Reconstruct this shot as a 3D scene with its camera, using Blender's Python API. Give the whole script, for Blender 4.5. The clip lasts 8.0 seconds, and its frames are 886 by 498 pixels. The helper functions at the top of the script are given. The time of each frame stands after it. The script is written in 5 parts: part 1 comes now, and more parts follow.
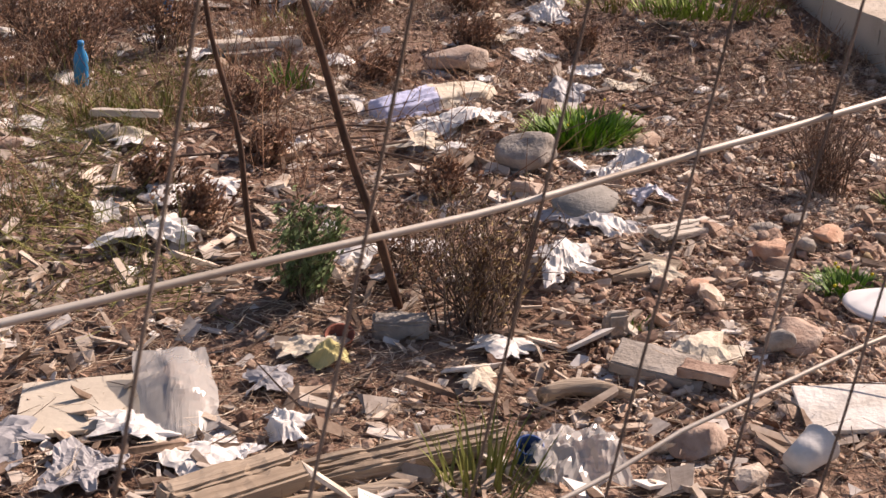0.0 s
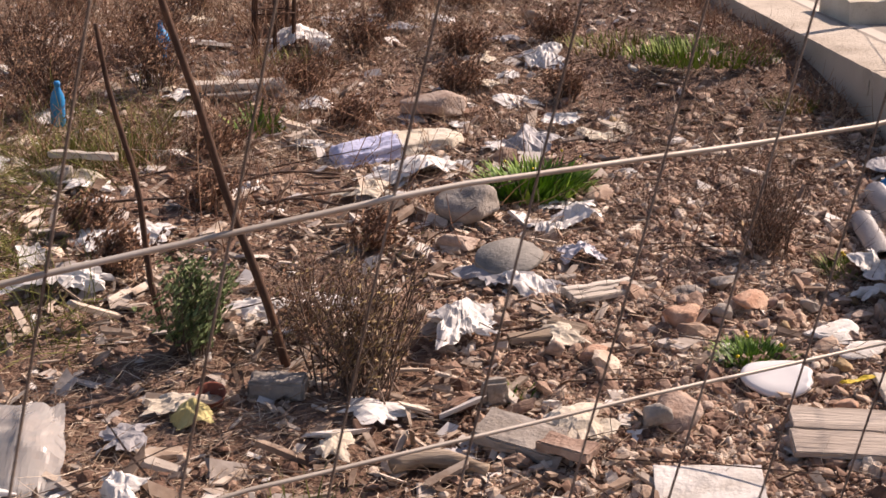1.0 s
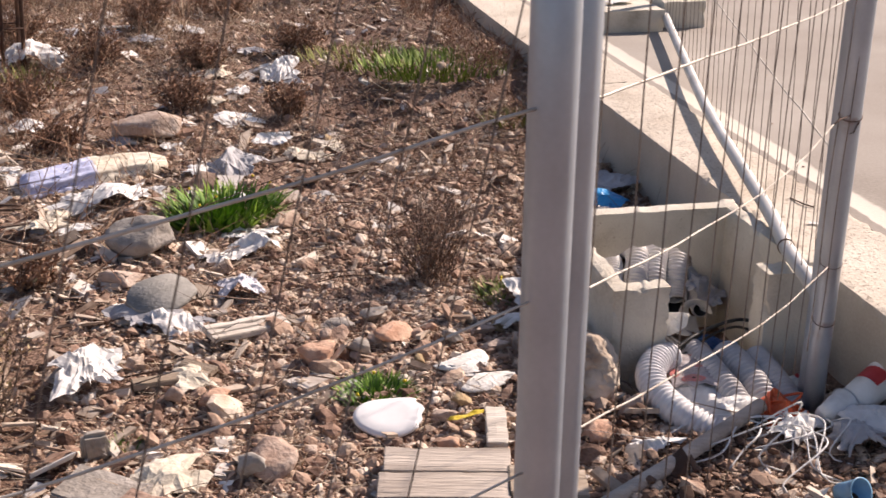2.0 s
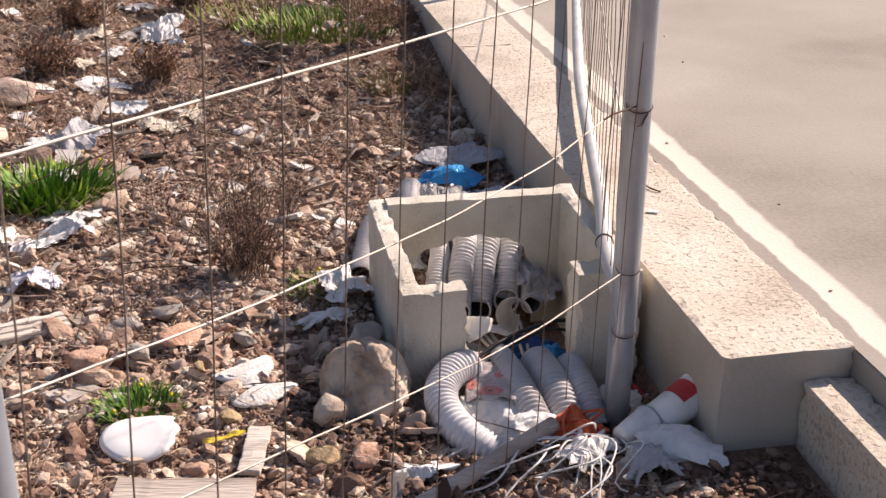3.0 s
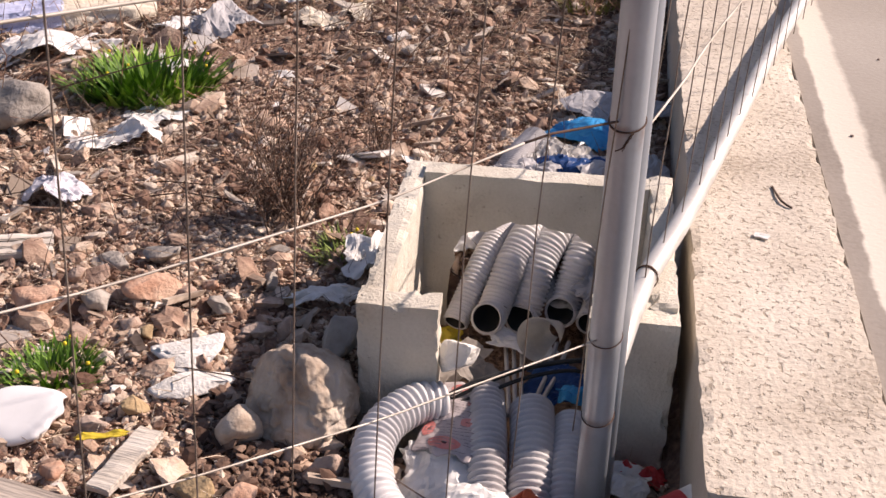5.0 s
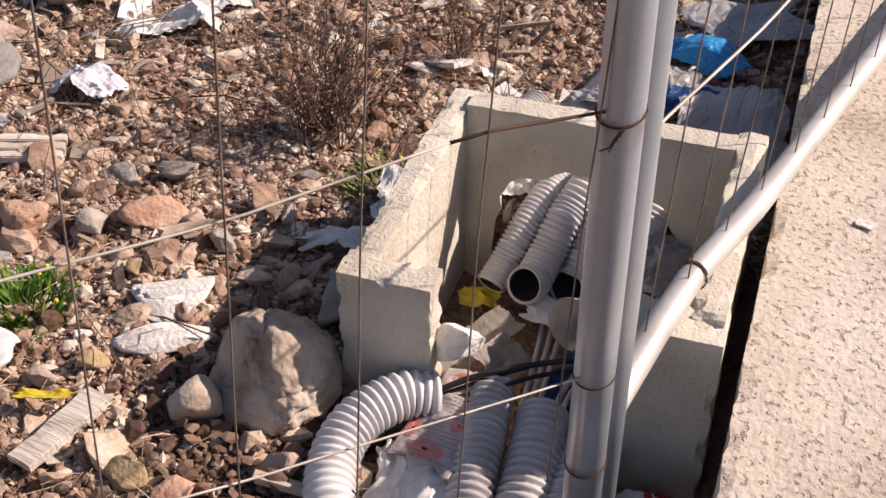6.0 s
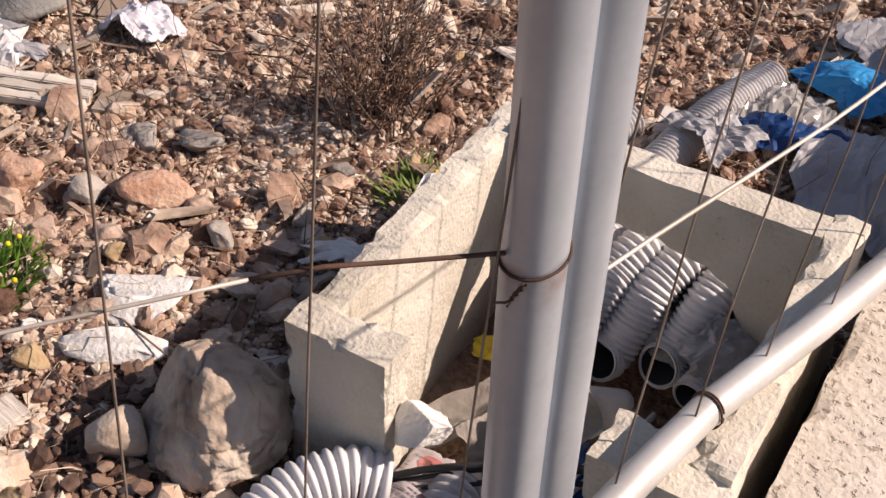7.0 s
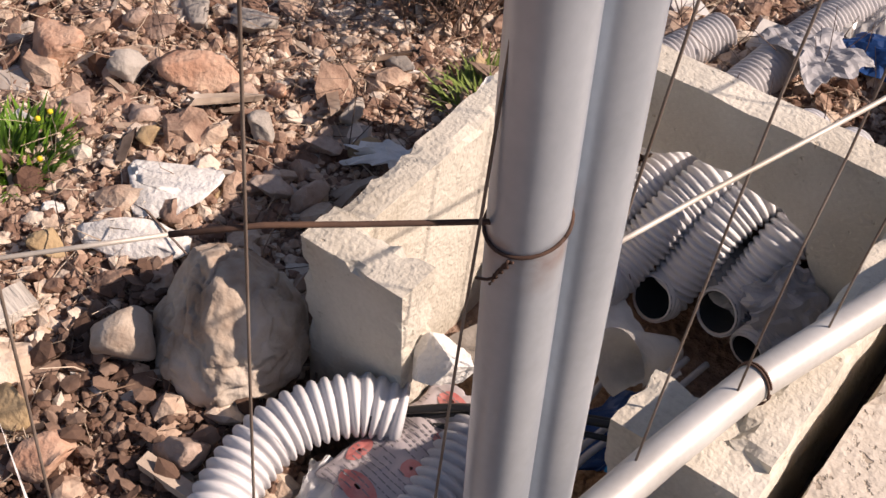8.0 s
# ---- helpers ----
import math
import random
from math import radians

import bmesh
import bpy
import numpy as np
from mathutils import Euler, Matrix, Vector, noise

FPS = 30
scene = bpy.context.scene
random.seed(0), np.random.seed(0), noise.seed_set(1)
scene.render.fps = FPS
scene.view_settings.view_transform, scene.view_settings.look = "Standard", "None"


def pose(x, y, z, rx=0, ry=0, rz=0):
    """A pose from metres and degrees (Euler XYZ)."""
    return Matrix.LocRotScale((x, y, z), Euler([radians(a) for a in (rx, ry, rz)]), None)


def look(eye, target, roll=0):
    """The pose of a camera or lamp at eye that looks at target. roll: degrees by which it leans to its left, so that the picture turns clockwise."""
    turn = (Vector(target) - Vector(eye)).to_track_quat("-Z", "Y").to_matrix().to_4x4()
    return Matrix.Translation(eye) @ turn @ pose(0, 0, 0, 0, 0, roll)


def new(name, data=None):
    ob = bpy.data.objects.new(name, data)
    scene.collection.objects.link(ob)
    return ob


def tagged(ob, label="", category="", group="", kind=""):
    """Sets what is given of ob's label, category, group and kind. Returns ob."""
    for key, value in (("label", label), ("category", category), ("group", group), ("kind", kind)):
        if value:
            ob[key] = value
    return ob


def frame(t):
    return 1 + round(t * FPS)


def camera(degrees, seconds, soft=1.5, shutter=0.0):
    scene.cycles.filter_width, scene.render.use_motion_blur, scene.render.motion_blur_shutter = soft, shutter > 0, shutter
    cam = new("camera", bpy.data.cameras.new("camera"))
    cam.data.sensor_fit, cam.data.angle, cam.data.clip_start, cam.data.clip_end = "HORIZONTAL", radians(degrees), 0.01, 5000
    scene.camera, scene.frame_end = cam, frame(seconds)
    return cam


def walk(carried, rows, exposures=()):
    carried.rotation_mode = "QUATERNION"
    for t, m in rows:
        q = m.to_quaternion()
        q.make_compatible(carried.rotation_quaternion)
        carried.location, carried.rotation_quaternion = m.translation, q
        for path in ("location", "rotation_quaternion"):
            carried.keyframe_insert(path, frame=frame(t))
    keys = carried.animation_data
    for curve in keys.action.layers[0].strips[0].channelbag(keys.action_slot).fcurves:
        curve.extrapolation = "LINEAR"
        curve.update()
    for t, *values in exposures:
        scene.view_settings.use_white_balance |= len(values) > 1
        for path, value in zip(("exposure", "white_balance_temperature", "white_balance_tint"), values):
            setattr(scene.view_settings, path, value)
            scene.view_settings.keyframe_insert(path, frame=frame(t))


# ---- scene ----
from mathutils.bvhtree import BVHTree

cam = camera(39.4, 8.0, shutter=0.08)
PATH = [
    (0, (0.923, -0.159, 1.536), (1.23, 1.671, 0.792), 0.1),
    (0.5, (1.203, -0.157, 1.56), (1.461, 1.677, 0.804), 0.3),
    (1, (1.501, -0.137, 1.593), (1.673, 1.728, 0.893), -0.0),
    (1.5, (1.796, -0.206, 1.709), (2.063, 1.669, 1.065), 0.2),
    (2, (2.216, -0.152, 1.724), (2.605, 1.674, 1.008), 0.6),
    (2.2, (2.368, -0.131, 1.72), (2.791, 1.67, 0.958), 0.8),
    (3.3, (3.093, 0.183, 1.772), (3.405, 1.979, 0.95), 0.1),
    (3.5, (3.202, 0.224, 1.782), (3.45, 2.021, 0.939), 0.4),
    (4, (3.466, 0.382, 1.765), (3.549, 2.174, 0.88), 1.1),
    (4.5, (3.687, 0.612, 1.745), (3.609, 2.377, 0.808), 1.2),
    (5, (3.882, 0.877, 1.701), (3.653, 2.596, 0.706), 1.3),
    (5.2, (3.975, 0.988, 1.689), (3.68, 2.665, 0.64), 1.0),
    (6.5, (4.183, 1.77, 1.598), (3.546, 3.197, 0.35), 0.7),
    (7, (4.255, 2.02, 1.562), (3.498, 3.338, 0.263), 2.2),
    (7.5, (4.23, 2.117, 1.522), (3.467, 3.316, 0.115), 3.7),
    (8, (4.238, 2.218, 1.494), (3.428, 3.333, 0.045), 2.8),
]
walk(cam, [(t, look(eye, target, roll)) for t, eye, target, roll in PATH], [(0.0, 0.46, 7250, 26), (0.5, 0.31, 7250, 27), (1.0, 0.39, 7250, 27), (1.5, 0.50, 7150, 26), (2.2, 0.60, 6850, 22), (4.0, 0.60, 6850, 24), (5.0, 0.44, 6850, 25), (6.5, 0.26, 6950, 23), (8.0, 0.27, 6950, 23)])

# ---------------- light ----------------
SUN = Vector((1.2, 0.66, 1.0)).normalized()
world = bpy.data.worlds.new("sky_world")
scene.world = world
world.use_nodes = True
wn = world.node_tree
sky = wn.nodes.new("ShaderNodeTexSky")
sky.sky_type = "NISHITA"
sky.sun_disc = False
sky.sun_elevation = math.asin(SUN.z)
sky.sun_rotation = math.atan2(SUN.x, SUN.y)
back = wn.nodes["Background"]
back.inputs["Strength"].default_value = 0.075
wn.links.new(sky.outputs["Color"], back.inputs["Color"])
sun_data = bpy.data.lights.new("sun", "SUN")
sun_data.energy, sun_data.angle, sun_data.color = 5.0, radians(0.6), (1.0, 0.92, 0.80)
sun = new("sun", sun_data)
sun.matrix_world = look(SUN * 20, (0, 0, 0))


# ---------------- materials ----------------
def material(name, colours, scale=8.0, rough=0.85, bump=0.3, fine=60.0, metal=0.0, island=0.0, objrand=0.0, spec=0.3, fineamt=0.35, dist=0.01, pits=0.0, level=0.27):
    """A procedural surface: a ramp of colours over two sizes of noise, with relief."""
    m = bpy.data.materials.new(name)
    m.use_nodes = True
    t, nd = m.node_tree, m.node_tree.nodes
    b = nd["Principled BSDF"]
    co = nd.new("ShaderNodeTexCoord")
    n1, n2 = nd.new("ShaderNodeTexNoise"), nd.new("ShaderNodeTexNoise")
    n1.inputs["Scale"].default_value, n1.inputs["Detail"].default_value = scale, 5
    n2.inputs["Scale"].default_value, n2.inputs["Detail"].default_value = fine, 4
    t.links.new(co.outputs["Object"], n1.inputs["Vector"])
    t.links.new(co.outputs["Object"], n2.inputs["Vector"])
    mix = nd.new("ShaderNodeMath")
    mix.operation = "MULTIPLY_ADD"
    mix.inputs[1].default_value = fineamt
    sub = nd.new("ShaderNodeMath")
    sub.operation = "MULTIPLY_ADD"
    sub.inputs[1].default_value, sub.inputs[2].default_value = 1.7, -0.35 - fineamt * 0.5
    t.links.new(n1.outputs["Fac"], sub.inputs[0])
    t.links.new(n2.outputs["Fac"], mix.inputs[0])
    t.links.new(sub.outputs[0], mix.inputs[2])
    fac = mix.outputs[0]
    for amount, node, out in ((island, "ShaderNodeNewGeometry", "Random Per Island"), (objrand, "ShaderNodeObjectInfo", "Random")):
        if amount:
            r, a = nd.new(node), nd.new("ShaderNodeMath")
            a.operation = "MULTIPLY_ADD"
            a.inputs[1].default_value = amount
            o = nd.new("ShaderNodeMath")
            o.operation = "SUBTRACT"
            o.inputs[1].default_value = amount / 2
            t.links.new(r.outputs[out], a.inputs[0])
            t.links.new(fac, a.inputs[2])
            t.links.new(a.outputs[0], o.inputs[0])
            fac = o.outputs[0]
    ramp = nd.new("ShaderNodeValToRGB")
    el = ramp.color_ramp.elements
    while len(el) < len(colours):
        el.new(0.5)
    for k, c in enumerate(colours):
        el[k].position = k / max(1, len(colours) - 1)
        el[k].color = (*c, 1)
    t.links.new(fac, ramp.inputs["Fac"])
    t.links.new(ramp.outputs["Color"], b.inputs["Base Color"])
    b.inputs["Roughness"].default_value, b.inputs["Metallic"].default_value = rough, metal
    b.inputs["Specular IOR Level"].default_value = spec
    if bump:
        bp = nd.new("ShaderNodeBump")
        bp.inputs["Strength"].default_value, bp.inputs["Distance"].default_value = bump, dist
        height = n2.outputs["Fac"]
        if pits:
            v = nd.new("ShaderNodeTexNoise")
            v.inputs["Scale"].default_value, v.inputs["Detail"].default_value, v.inputs["Roughness"].default_value = pits, 3, 0.6
            t.links.new(co.outputs["Object"], v.inputs["Vector"])
            mr = nd.new("ShaderNodeMapRange")
            mr.inputs["From Min"].default_value, mr.inputs["From Max"].default_value = level, level + 0.07
            t.links.new(v.outputs["Fac"], mr.inputs["Value"])
            ad = nd.new("ShaderNodeMath")
            ad.operation = "MULTIPLY_ADD"
            ad.inputs[1].default_value = 0.8
            t.links.new(mr.outputs["Result"], ad.inputs[0])
            t.links.new(n2.outputs["Fac"], ad.inputs[2])
            height = ad.outputs[0]
            dk = nd.new("ShaderNodeMix")
            dk.data_type = "RGBA"
            t.links.new(mr.outputs["Result"], dk.inputs[0])
            dk.inputs[6].default_value = (*[1.12 * q for q in colours[0]], 1)
            t.links.new(ramp.outputs["Color"], dk.inputs[7])
            t.links.new(dk.outputs[2], b.inputs["Base Color"])
        t.links.new(height, bp.inputs["Height"])
        t.links.new(bp.outputs["Normal"], b.inputs["Normal"])
    return m


def clear_plastic(name, colour, rough=0.25, alpha=0.55):
    m = bpy.data.materials.new(name)
    m.use_nodes = True
    b = m.node_tree.nodes["Principled BSDF"]
    b.inputs["Base Color"].default_value = (*colour, 1)
    b.inputs["Roughness"].default_value = rough
    b.inputs["Alpha"].default_value = alpha
    return m


SOIL = material("soil", [(0.06, 0.033, 0.023), (0.16, 0.095, 0.066), (0.27, 0.175, 0.128), (0.42, 0.30, 0.225)], 2.6, 0.95, 1.0, 60, fineamt=0.9, dist=0.02)
PEBBLE = material("pebble", [(0.13, 0.07, 0.047), (0.26, 0.16, 0.115), (0.41, 0.28, 0.205), (0.54, 0.41, 0.31), (0.66, 0.56, 0.46)], 9, 0.85, 0.5, 90, island=0.95)
STONE = material("stone", [(0.18, 0.11, 0.08), (0.35, 0.24, 0.185), (0.48, 0.37, 0.30), (0.60, 0.50, 0.42)], 9, 0.85, 0.7, 70, objrand=0.5)
PINKSTONE = material("pink_stone", [(0.26, 0.12, 0.075), (0.48, 0.27, 0.18), (0.60, 0.40, 0.29), (0.66, 0.50, 0.34)], 14, 0.85, 0.6, 80)
BOULDER = material("boulder_stone", [(0.20, 0.13, 0.085), (0.36, 0.265, 0.195), (0.50, 0.41, 0.325), (0.59, 0.51, 0.43), (0.64, 0.57, 0.49)], 9, 0.9, 0.9, 26, dist=0.014, fineamt=0.7)
WHITESTONE = material("white_stone", [(0.58, 0.54, 0.48), (0.75, 0.72, 0.67), (0.84, 0.82, 0.78)], 14, 0.85, 0.5, 90)
OCHRE = material("ochre_stone", [(0.26, 0.17, 0.08), (0.42, 0.30, 0.17), (0.52, 0.40, 0.25)], 14, 0.85, 0.5, 90)
GREYSTONE = material("grey_stone", [(0.22, 0.19, 0.16), (0.37, 0.33, 0.29), (0.50, 0.45, 0.40)], 12, 0.85, 0.6, 70, objrand=0.3)
CONCRETE = material("concrete", [(0.36, 0.31, 0.24), (0.55, 0.50, 0.415), (0.64, 0.59, 0.50), (0.71, 0.66, 0.57)], 5, 0.9, 0.6, 130, dist=0.006, fineamt=0.5, pits=55)
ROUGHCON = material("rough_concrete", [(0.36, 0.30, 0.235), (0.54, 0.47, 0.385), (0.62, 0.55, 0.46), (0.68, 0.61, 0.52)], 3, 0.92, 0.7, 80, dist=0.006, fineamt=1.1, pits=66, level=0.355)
SMOOTHCON = material("wall_side_concrete", [(0.34, 0.29, 0.235), (0.46, 0.41, 0.345), (0.54, 0.48, 0.41)], 2.2, 0.9, 0.3, 110, dist=0.004, fineamt=0.5, pits=30, level=0.20)
SLABCON = material("slab_concrete", [(0.20, 0.17, 0.14), (0.30, 0.262, 0.225), (0.345, 0.307, 0.267), (0.41, 0.37, 0.325)], 1.1, 0.9, 0.35, 70, dist=0.004, fineamt=0.45)
def yard_material():
    """Yard concrete: a dull strip along the wall, then a pale dusty one, then stained slab."""
    m = SLABCON.copy()
    m.name = "yard_concrete"
    t, nd = m.node_tree, m.node_tree.nodes
    b = nd["Principled BSDF"]
    old = b.inputs["Base Color"].links[0].from_socket
    co, sep, n = nd.new("ShaderNodeTexCoord"), nd.new("ShaderNodeSeparateXYZ"), nd.new("ShaderNodeTexNoise")
    n.inputs["Scale"].default_value, n.inputs["Detail"].default_value, n.inputs["Roughness"].default_value = 7, 7, 0.65
    t.links.new(co.outputs["Object"], sep.inputs[0])
    t.links.new(co.outputs["Object"], n.inputs["Vector"])
    add, rng_ = nd.new("ShaderNodeMath"), nd.new("ShaderNodeMapRange")
    add.operation = "MULTIPLY_ADD"
    add.inputs[1].default_value = 0.05
    t.links.new(n.outputs["Fac"], add.inputs[0])
    t.links.new(sep.outputs["X"], add.inputs[2])
    rng_.inputs["From Min"].default_value, rng_.inputs["From Max"].default_value = 4.47 + 0.025, 5.07 + 0.025
    t.links.new(add.outputs[0], rng_.inputs["Value"])
    ramp = nd.new("ShaderNodeValToRGB")
    el = ramp.color_ramp.elements
    for _ in range(4):
        el.new(0.5)
    for k, (q, v) in enumerate(((0.0, 0.0), (0.085, 0.0), (0.10, 0.92), (0.235, 0.8), (0.265, 0.06), (1.0, 0.0))):
        el[k].position, el[k].color = q, (v, v, v, 1)
    t.links.new(rng_.outputs["Result"], ramp.inputs["Fac"])
    mix = nd.new("ShaderNodeMix")
    mix.data_type = "RGBA"
    t.links.new(ramp.outputs["Color"], mix.inputs[0])
    t.links.new(old, mix.inputs[6])
    mix.inputs[7].default_value = (0.70, 0.64, 0.55, 1)
    t.links.new(mix.outputs[2], b.inputs["Base Color"])
    return m


YARD = yard_material()
PALECON = material("pale_dust_concrete", [(0.44, 0.38, 0.31), (0.56, 0.50, 0.41), (0.62, 0.56, 0.47)], 3, 0.92, 0.35, 60, dist=0.004)
GALV = material("galvanised_steel", [(0.34, 0.375, 0.42), (0.42, 0.465, 0.52), (0.51, 0.555, 0.61)], 7, 0.36, 0.08, 120, metal=0.5, spec=0.5, dist=0.002)
PALETUBE = material("painted_tube", [(0.40, 0.38, 0.35), (0.54, 0.525, 0.50), (0.62, 0.605, 0.58)], 9, 0.5, 0.1, 120, metal=0.25, spec=0.5, dist=0.002)
WIRE = material("weathered_wire", [(0.32, 0.27, 0.22), (0.50, 0.45, 0.39), (0.62, 0.58, 0.52)], 12, 0.55, 0.2, 200, metal=0.3, dist=0.001)
RUSTWIRE = material("rusty_wire", [(0.11, 0.08, 0.06), (0.20, 0.155, 0.125), (0.36, 0.30, 0.25)], 9, 0.7, 0.3, 200, metal=0.3, dist=0.001)
RUST = material("rust", [(0.035, 0.022, 0.018), (0.09, 0.05, 0.035), (0.16, 0.085, 0.05)], 16, 0.85, 0.4, 120, dist=0.002)
CONDUIT = material("grey_conduit", [(0.34, 0.32, 0.32), (0.48, 0.46, 0.46), (0.58, 0.56, 0.55)], 9, 0.45, 0.08, 90, dist=0.002, objrand=0.25)
PALECONDUIT = material("pale_conduit", [(0.50, 0.48, 0.48), (0.64, 0.62, 0.62), (0.72, 0.71, 0.70)], 9, 0.42, 0.08, 90, dist=0.002)
# shade inside the conduits, painted as a near-black colour
BORESHADE = material("conduit_bore_shade", [(0.03, 0.03, 0.03), (0.07, 0.065, 0.06)], 9, 0.8, 0.1, 60)
BLACK = material("black_cable", [(0.015, 0.015, 0.016), (0.035, 0.034, 0.034)], 9, 0.5, 0.1, 60)
WHITEPL = material("white_plastic", [(0.52, 0.50, 0.47), (0.72, 0.70, 0.67), (0.82, 0.81, 0.79)], 12, 0.55, 0.25, 60)
GREYPL = material("grey_plastic_sheet", [(0.24, 0.235, 0.24), (0.38, 0.37, 0.38), (0.48, 0.47, 0.47)], 8, 0.5, 0.3, 50)
LITTERFOIL = material("crumpled_foil", [(0.42, 0.41, 0.46), (0.58, 0.57, 0.62), (0.74, 0.73, 0.76)], 16, 0.4, 0.3, 60)
PAINTWOOD = material("peeling_painted_board", [(0.30, 0.25, 0.20), (0.62, 0.58, 0.52), (0.78, 0.75, 0.70), (0.80, 0.77, 0.73)], 9, 0.8, 0.5, 50)
LILAC = material("lilac_cloth", [(0.36, 0.38, 0.58), (0.52, 0.55, 0.74), (0.66, 0.67, 0.80)], 8, 0.85, 0.4, 90)
CREAM = material("cream_cloth", [(0.48, 0.40, 0.30), (0.64, 0.57, 0.46), (0.74, 0.69, 0.60)], 8, 0.9, 0.4, 90)
BLUE = material("blue_plastic", [(0.015, 0.17, 0.42), (0.02, 0.27, 0.58), (0.05, 0.36, 0.66)], 7, 0.4, 0.2, 40)
DARKBLUE = material("dark_blue_plastic", [(0.008, 0.03, 0.10), (0.015, 0.06, 0.20), (0.03, 0.11, 0.30)], 7, 0.4, 0.2, 40)
CYAN = material("pale_cyan_plastic", [(0.12, 0.30, 0.48), (0.24, 0.44, 0.60)], 8, 0.4, 0.2, 50)
RED = material("red_print", [(0.42, 0.03, 0.035), (0.58, 0.07, 0.07)], 12, 0.5, 0.2, 60)
ORANGE = material("orange_plastic", [(0.60, 0.09, 0.03), (0.74, 0.16, 0.06)], 12, 0.5, 0.2, 60)
PALERED = material("faded_red_print", [(0.46, 0.12, 0.11), (0.58, 0.20, 0.18), (0.60, 0.30, 0.27)], 40, 0.5, 0.2, 90)
YELLOW = material("yellow_scrap", [(0.52, 0.38, 0.03), (0.72, 0.55, 0.06)], 14, 0.6, 0.2, 60)
PALEYEL = material("pale_yellow_sponge", [(0.50, 0.42, 0.16), (0.68, 0.60, 0.30)], 14, 0.9, 0.5, 60)
WOOD = material("weathered_wood", [(0.16, 0.115, 0.08), (0.32, 0.25, 0.185), (0.46, 0.38, 0.30)], 10, 0.9, 0.6, 80, objrand=0.3)
BOARDWOOD = material("faded_board_wood", [(0.22, 0.175, 0.14), (0.42, 0.355, 0.30), (0.58, 0.51, 0.44)], 12, 0.9, 0.6, 80, objrand=0.2)
PALEWOOD = material("bleached_wood", [(0.30, 0.25, 0.20), (0.56, 0.50, 0.43), (0.72, 0.67, 0.60)], 12, 0.9, 0.6, 80)


def grained(m, along=0.12):
    """Wood grain: the noise drawn out along the length of the piece."""
    t, nd = m.node_tree, m.node_tree.nodes
    for n in [q for q in nd if q.bl_idname == "ShaderNodeTexNoise"]:
        source = n.inputs["Vector"].links[0].from_socket
        mp = nd.new("ShaderNodeMapping")
        mp.inputs["Scale"].default_value = (along, 1.6, 1.6)
        t.links.new(source, mp.inputs["Vector"])
        t.links.new(mp.outputs["Vector"], n.inputs["Vector"])


for wooden in (WOOD, BOARDWOOD, PALEWOOD):
    grained(wooden)
BROWNBRANCH = material("branch_bark", [(0.07, 0.045, 0.035), (0.16, 0.11, 0.085), (0.26, 0.20, 0.16)], 20, 0.9, 0.5, 120, island=0.6)
STRAW = material("straw", [(0.19, 0.125, 0.085), (0.36, 0.26, 0.18), (0.52, 0.41, 0.30), (0.66, 0.56, 0.44)], 6, 0.9, 0.0, 60, island=0.9)
MIXLEAF = material("mixed_dry_leaf", [(0.12, 0.065, 0.035), (0.26, 0.16, 0.09), (0.36, 0.27, 0.12), (0.44, 0.34, 0.20)], 6, 0.9, 0.0, 60, island=1.0)
DARKLITTER = material("rotten_leaf_litter", [(0.07, 0.04, 0.028), (0.15, 0.09, 0.064), (0.28, 0.19, 0.14)], 8, 0.95, 0.4, 60, island=0.9)
TERRACOTTA = material("dull_terracotta", [(0.16, 0.05, 0.035), (0.28, 0.10, 0.07)], 14, 0.8, 0.3, 60)
DRYLEAF = material("dry_shrub", [(0.13, 0.065, 0.04), (0.28, 0.155, 0.10), (0.46, 0.30, 0.19)], 6, 0.9, 0.0, 60, island=0.8)
GRASS = material("green_grass", [(0.03, 0.075, 0.010), (0.08, 0.18, 0.018), (0.17, 0.32, 0.03), (0.30, 0.44, 0.06)], 5, 0.6, 0.0, 60, island=0.8)
OLIVE = material("olive_grass", [(0.10, 0.11, 0.02), (0.19, 0.20, 0.05), (0.31, 0.29, 0.10)], 5, 0.8, 0.0, 60, island=0.8)
PALEGRASS = material("pale_green_grass", [(0.10, 0.15, 0.03), (0.18, 0.24, 0.055), (0.28, 0.33, 0.10)], 5, 0.7, 0.0, 60, island=0.8)
PATCHGRASS = material("fresh_patch_grass", [(0.08, 0.13, 0.02), (0.17, 0.25, 0.04), (0.30, 0.38, 0.08)], 5, 0.7, 0.0, 60, island=0.9)
GREYGREEN = material("grey_green_leaf", [(0.09, 0.13, 0.05), (0.17, 0.23, 0.095), (0.28, 0.34, 0.16)], 6, 0.8, 0.0, 60, island=0.8)
PETAL = material("yellow_petal", [(0.70, 0.50, 0.02), (0.80, 0.62, 0.04)], 8, 0.6, 0.0, 60)
CHIP = material("litter_chip", [(0.24, 0.19, 0.15), (0.42, 0.36, 0.31), (0.60, 0.55, 0.50), (0.76, 0.73, 0.69)], 6, 0.8, 0.2, 60, island=1.1)
CARDGREY = material("damp_cardboard", [(0.16, 0.135, 0.115), (0.27, 0.24, 0.21), (0.38, 0.345, 0.31)], 10, 0.85, 0.3, 60)
DISCSTONE = material("grey_disc_stone", [(0.19, 0.18, 0.16), (0.28, 0.265, 0.24), (0.36, 0.34, 0.31)], 10, 0.85, 0.4, 80)
WHITELID = material("white_lid_plastic", [(0.74, 0.73, 0.72), (0.84, 0.83, 0.82)], 9, 0.45, 0.1, 60, dist=0.002)
SACKFILM = material("sack_film", [(0.34, 0.29, 0.29), (0.44, 0.39, 0.39), (0.55, 0.46, 0.45)], 14, 0.5, 0.3, 60, dist=0.004)
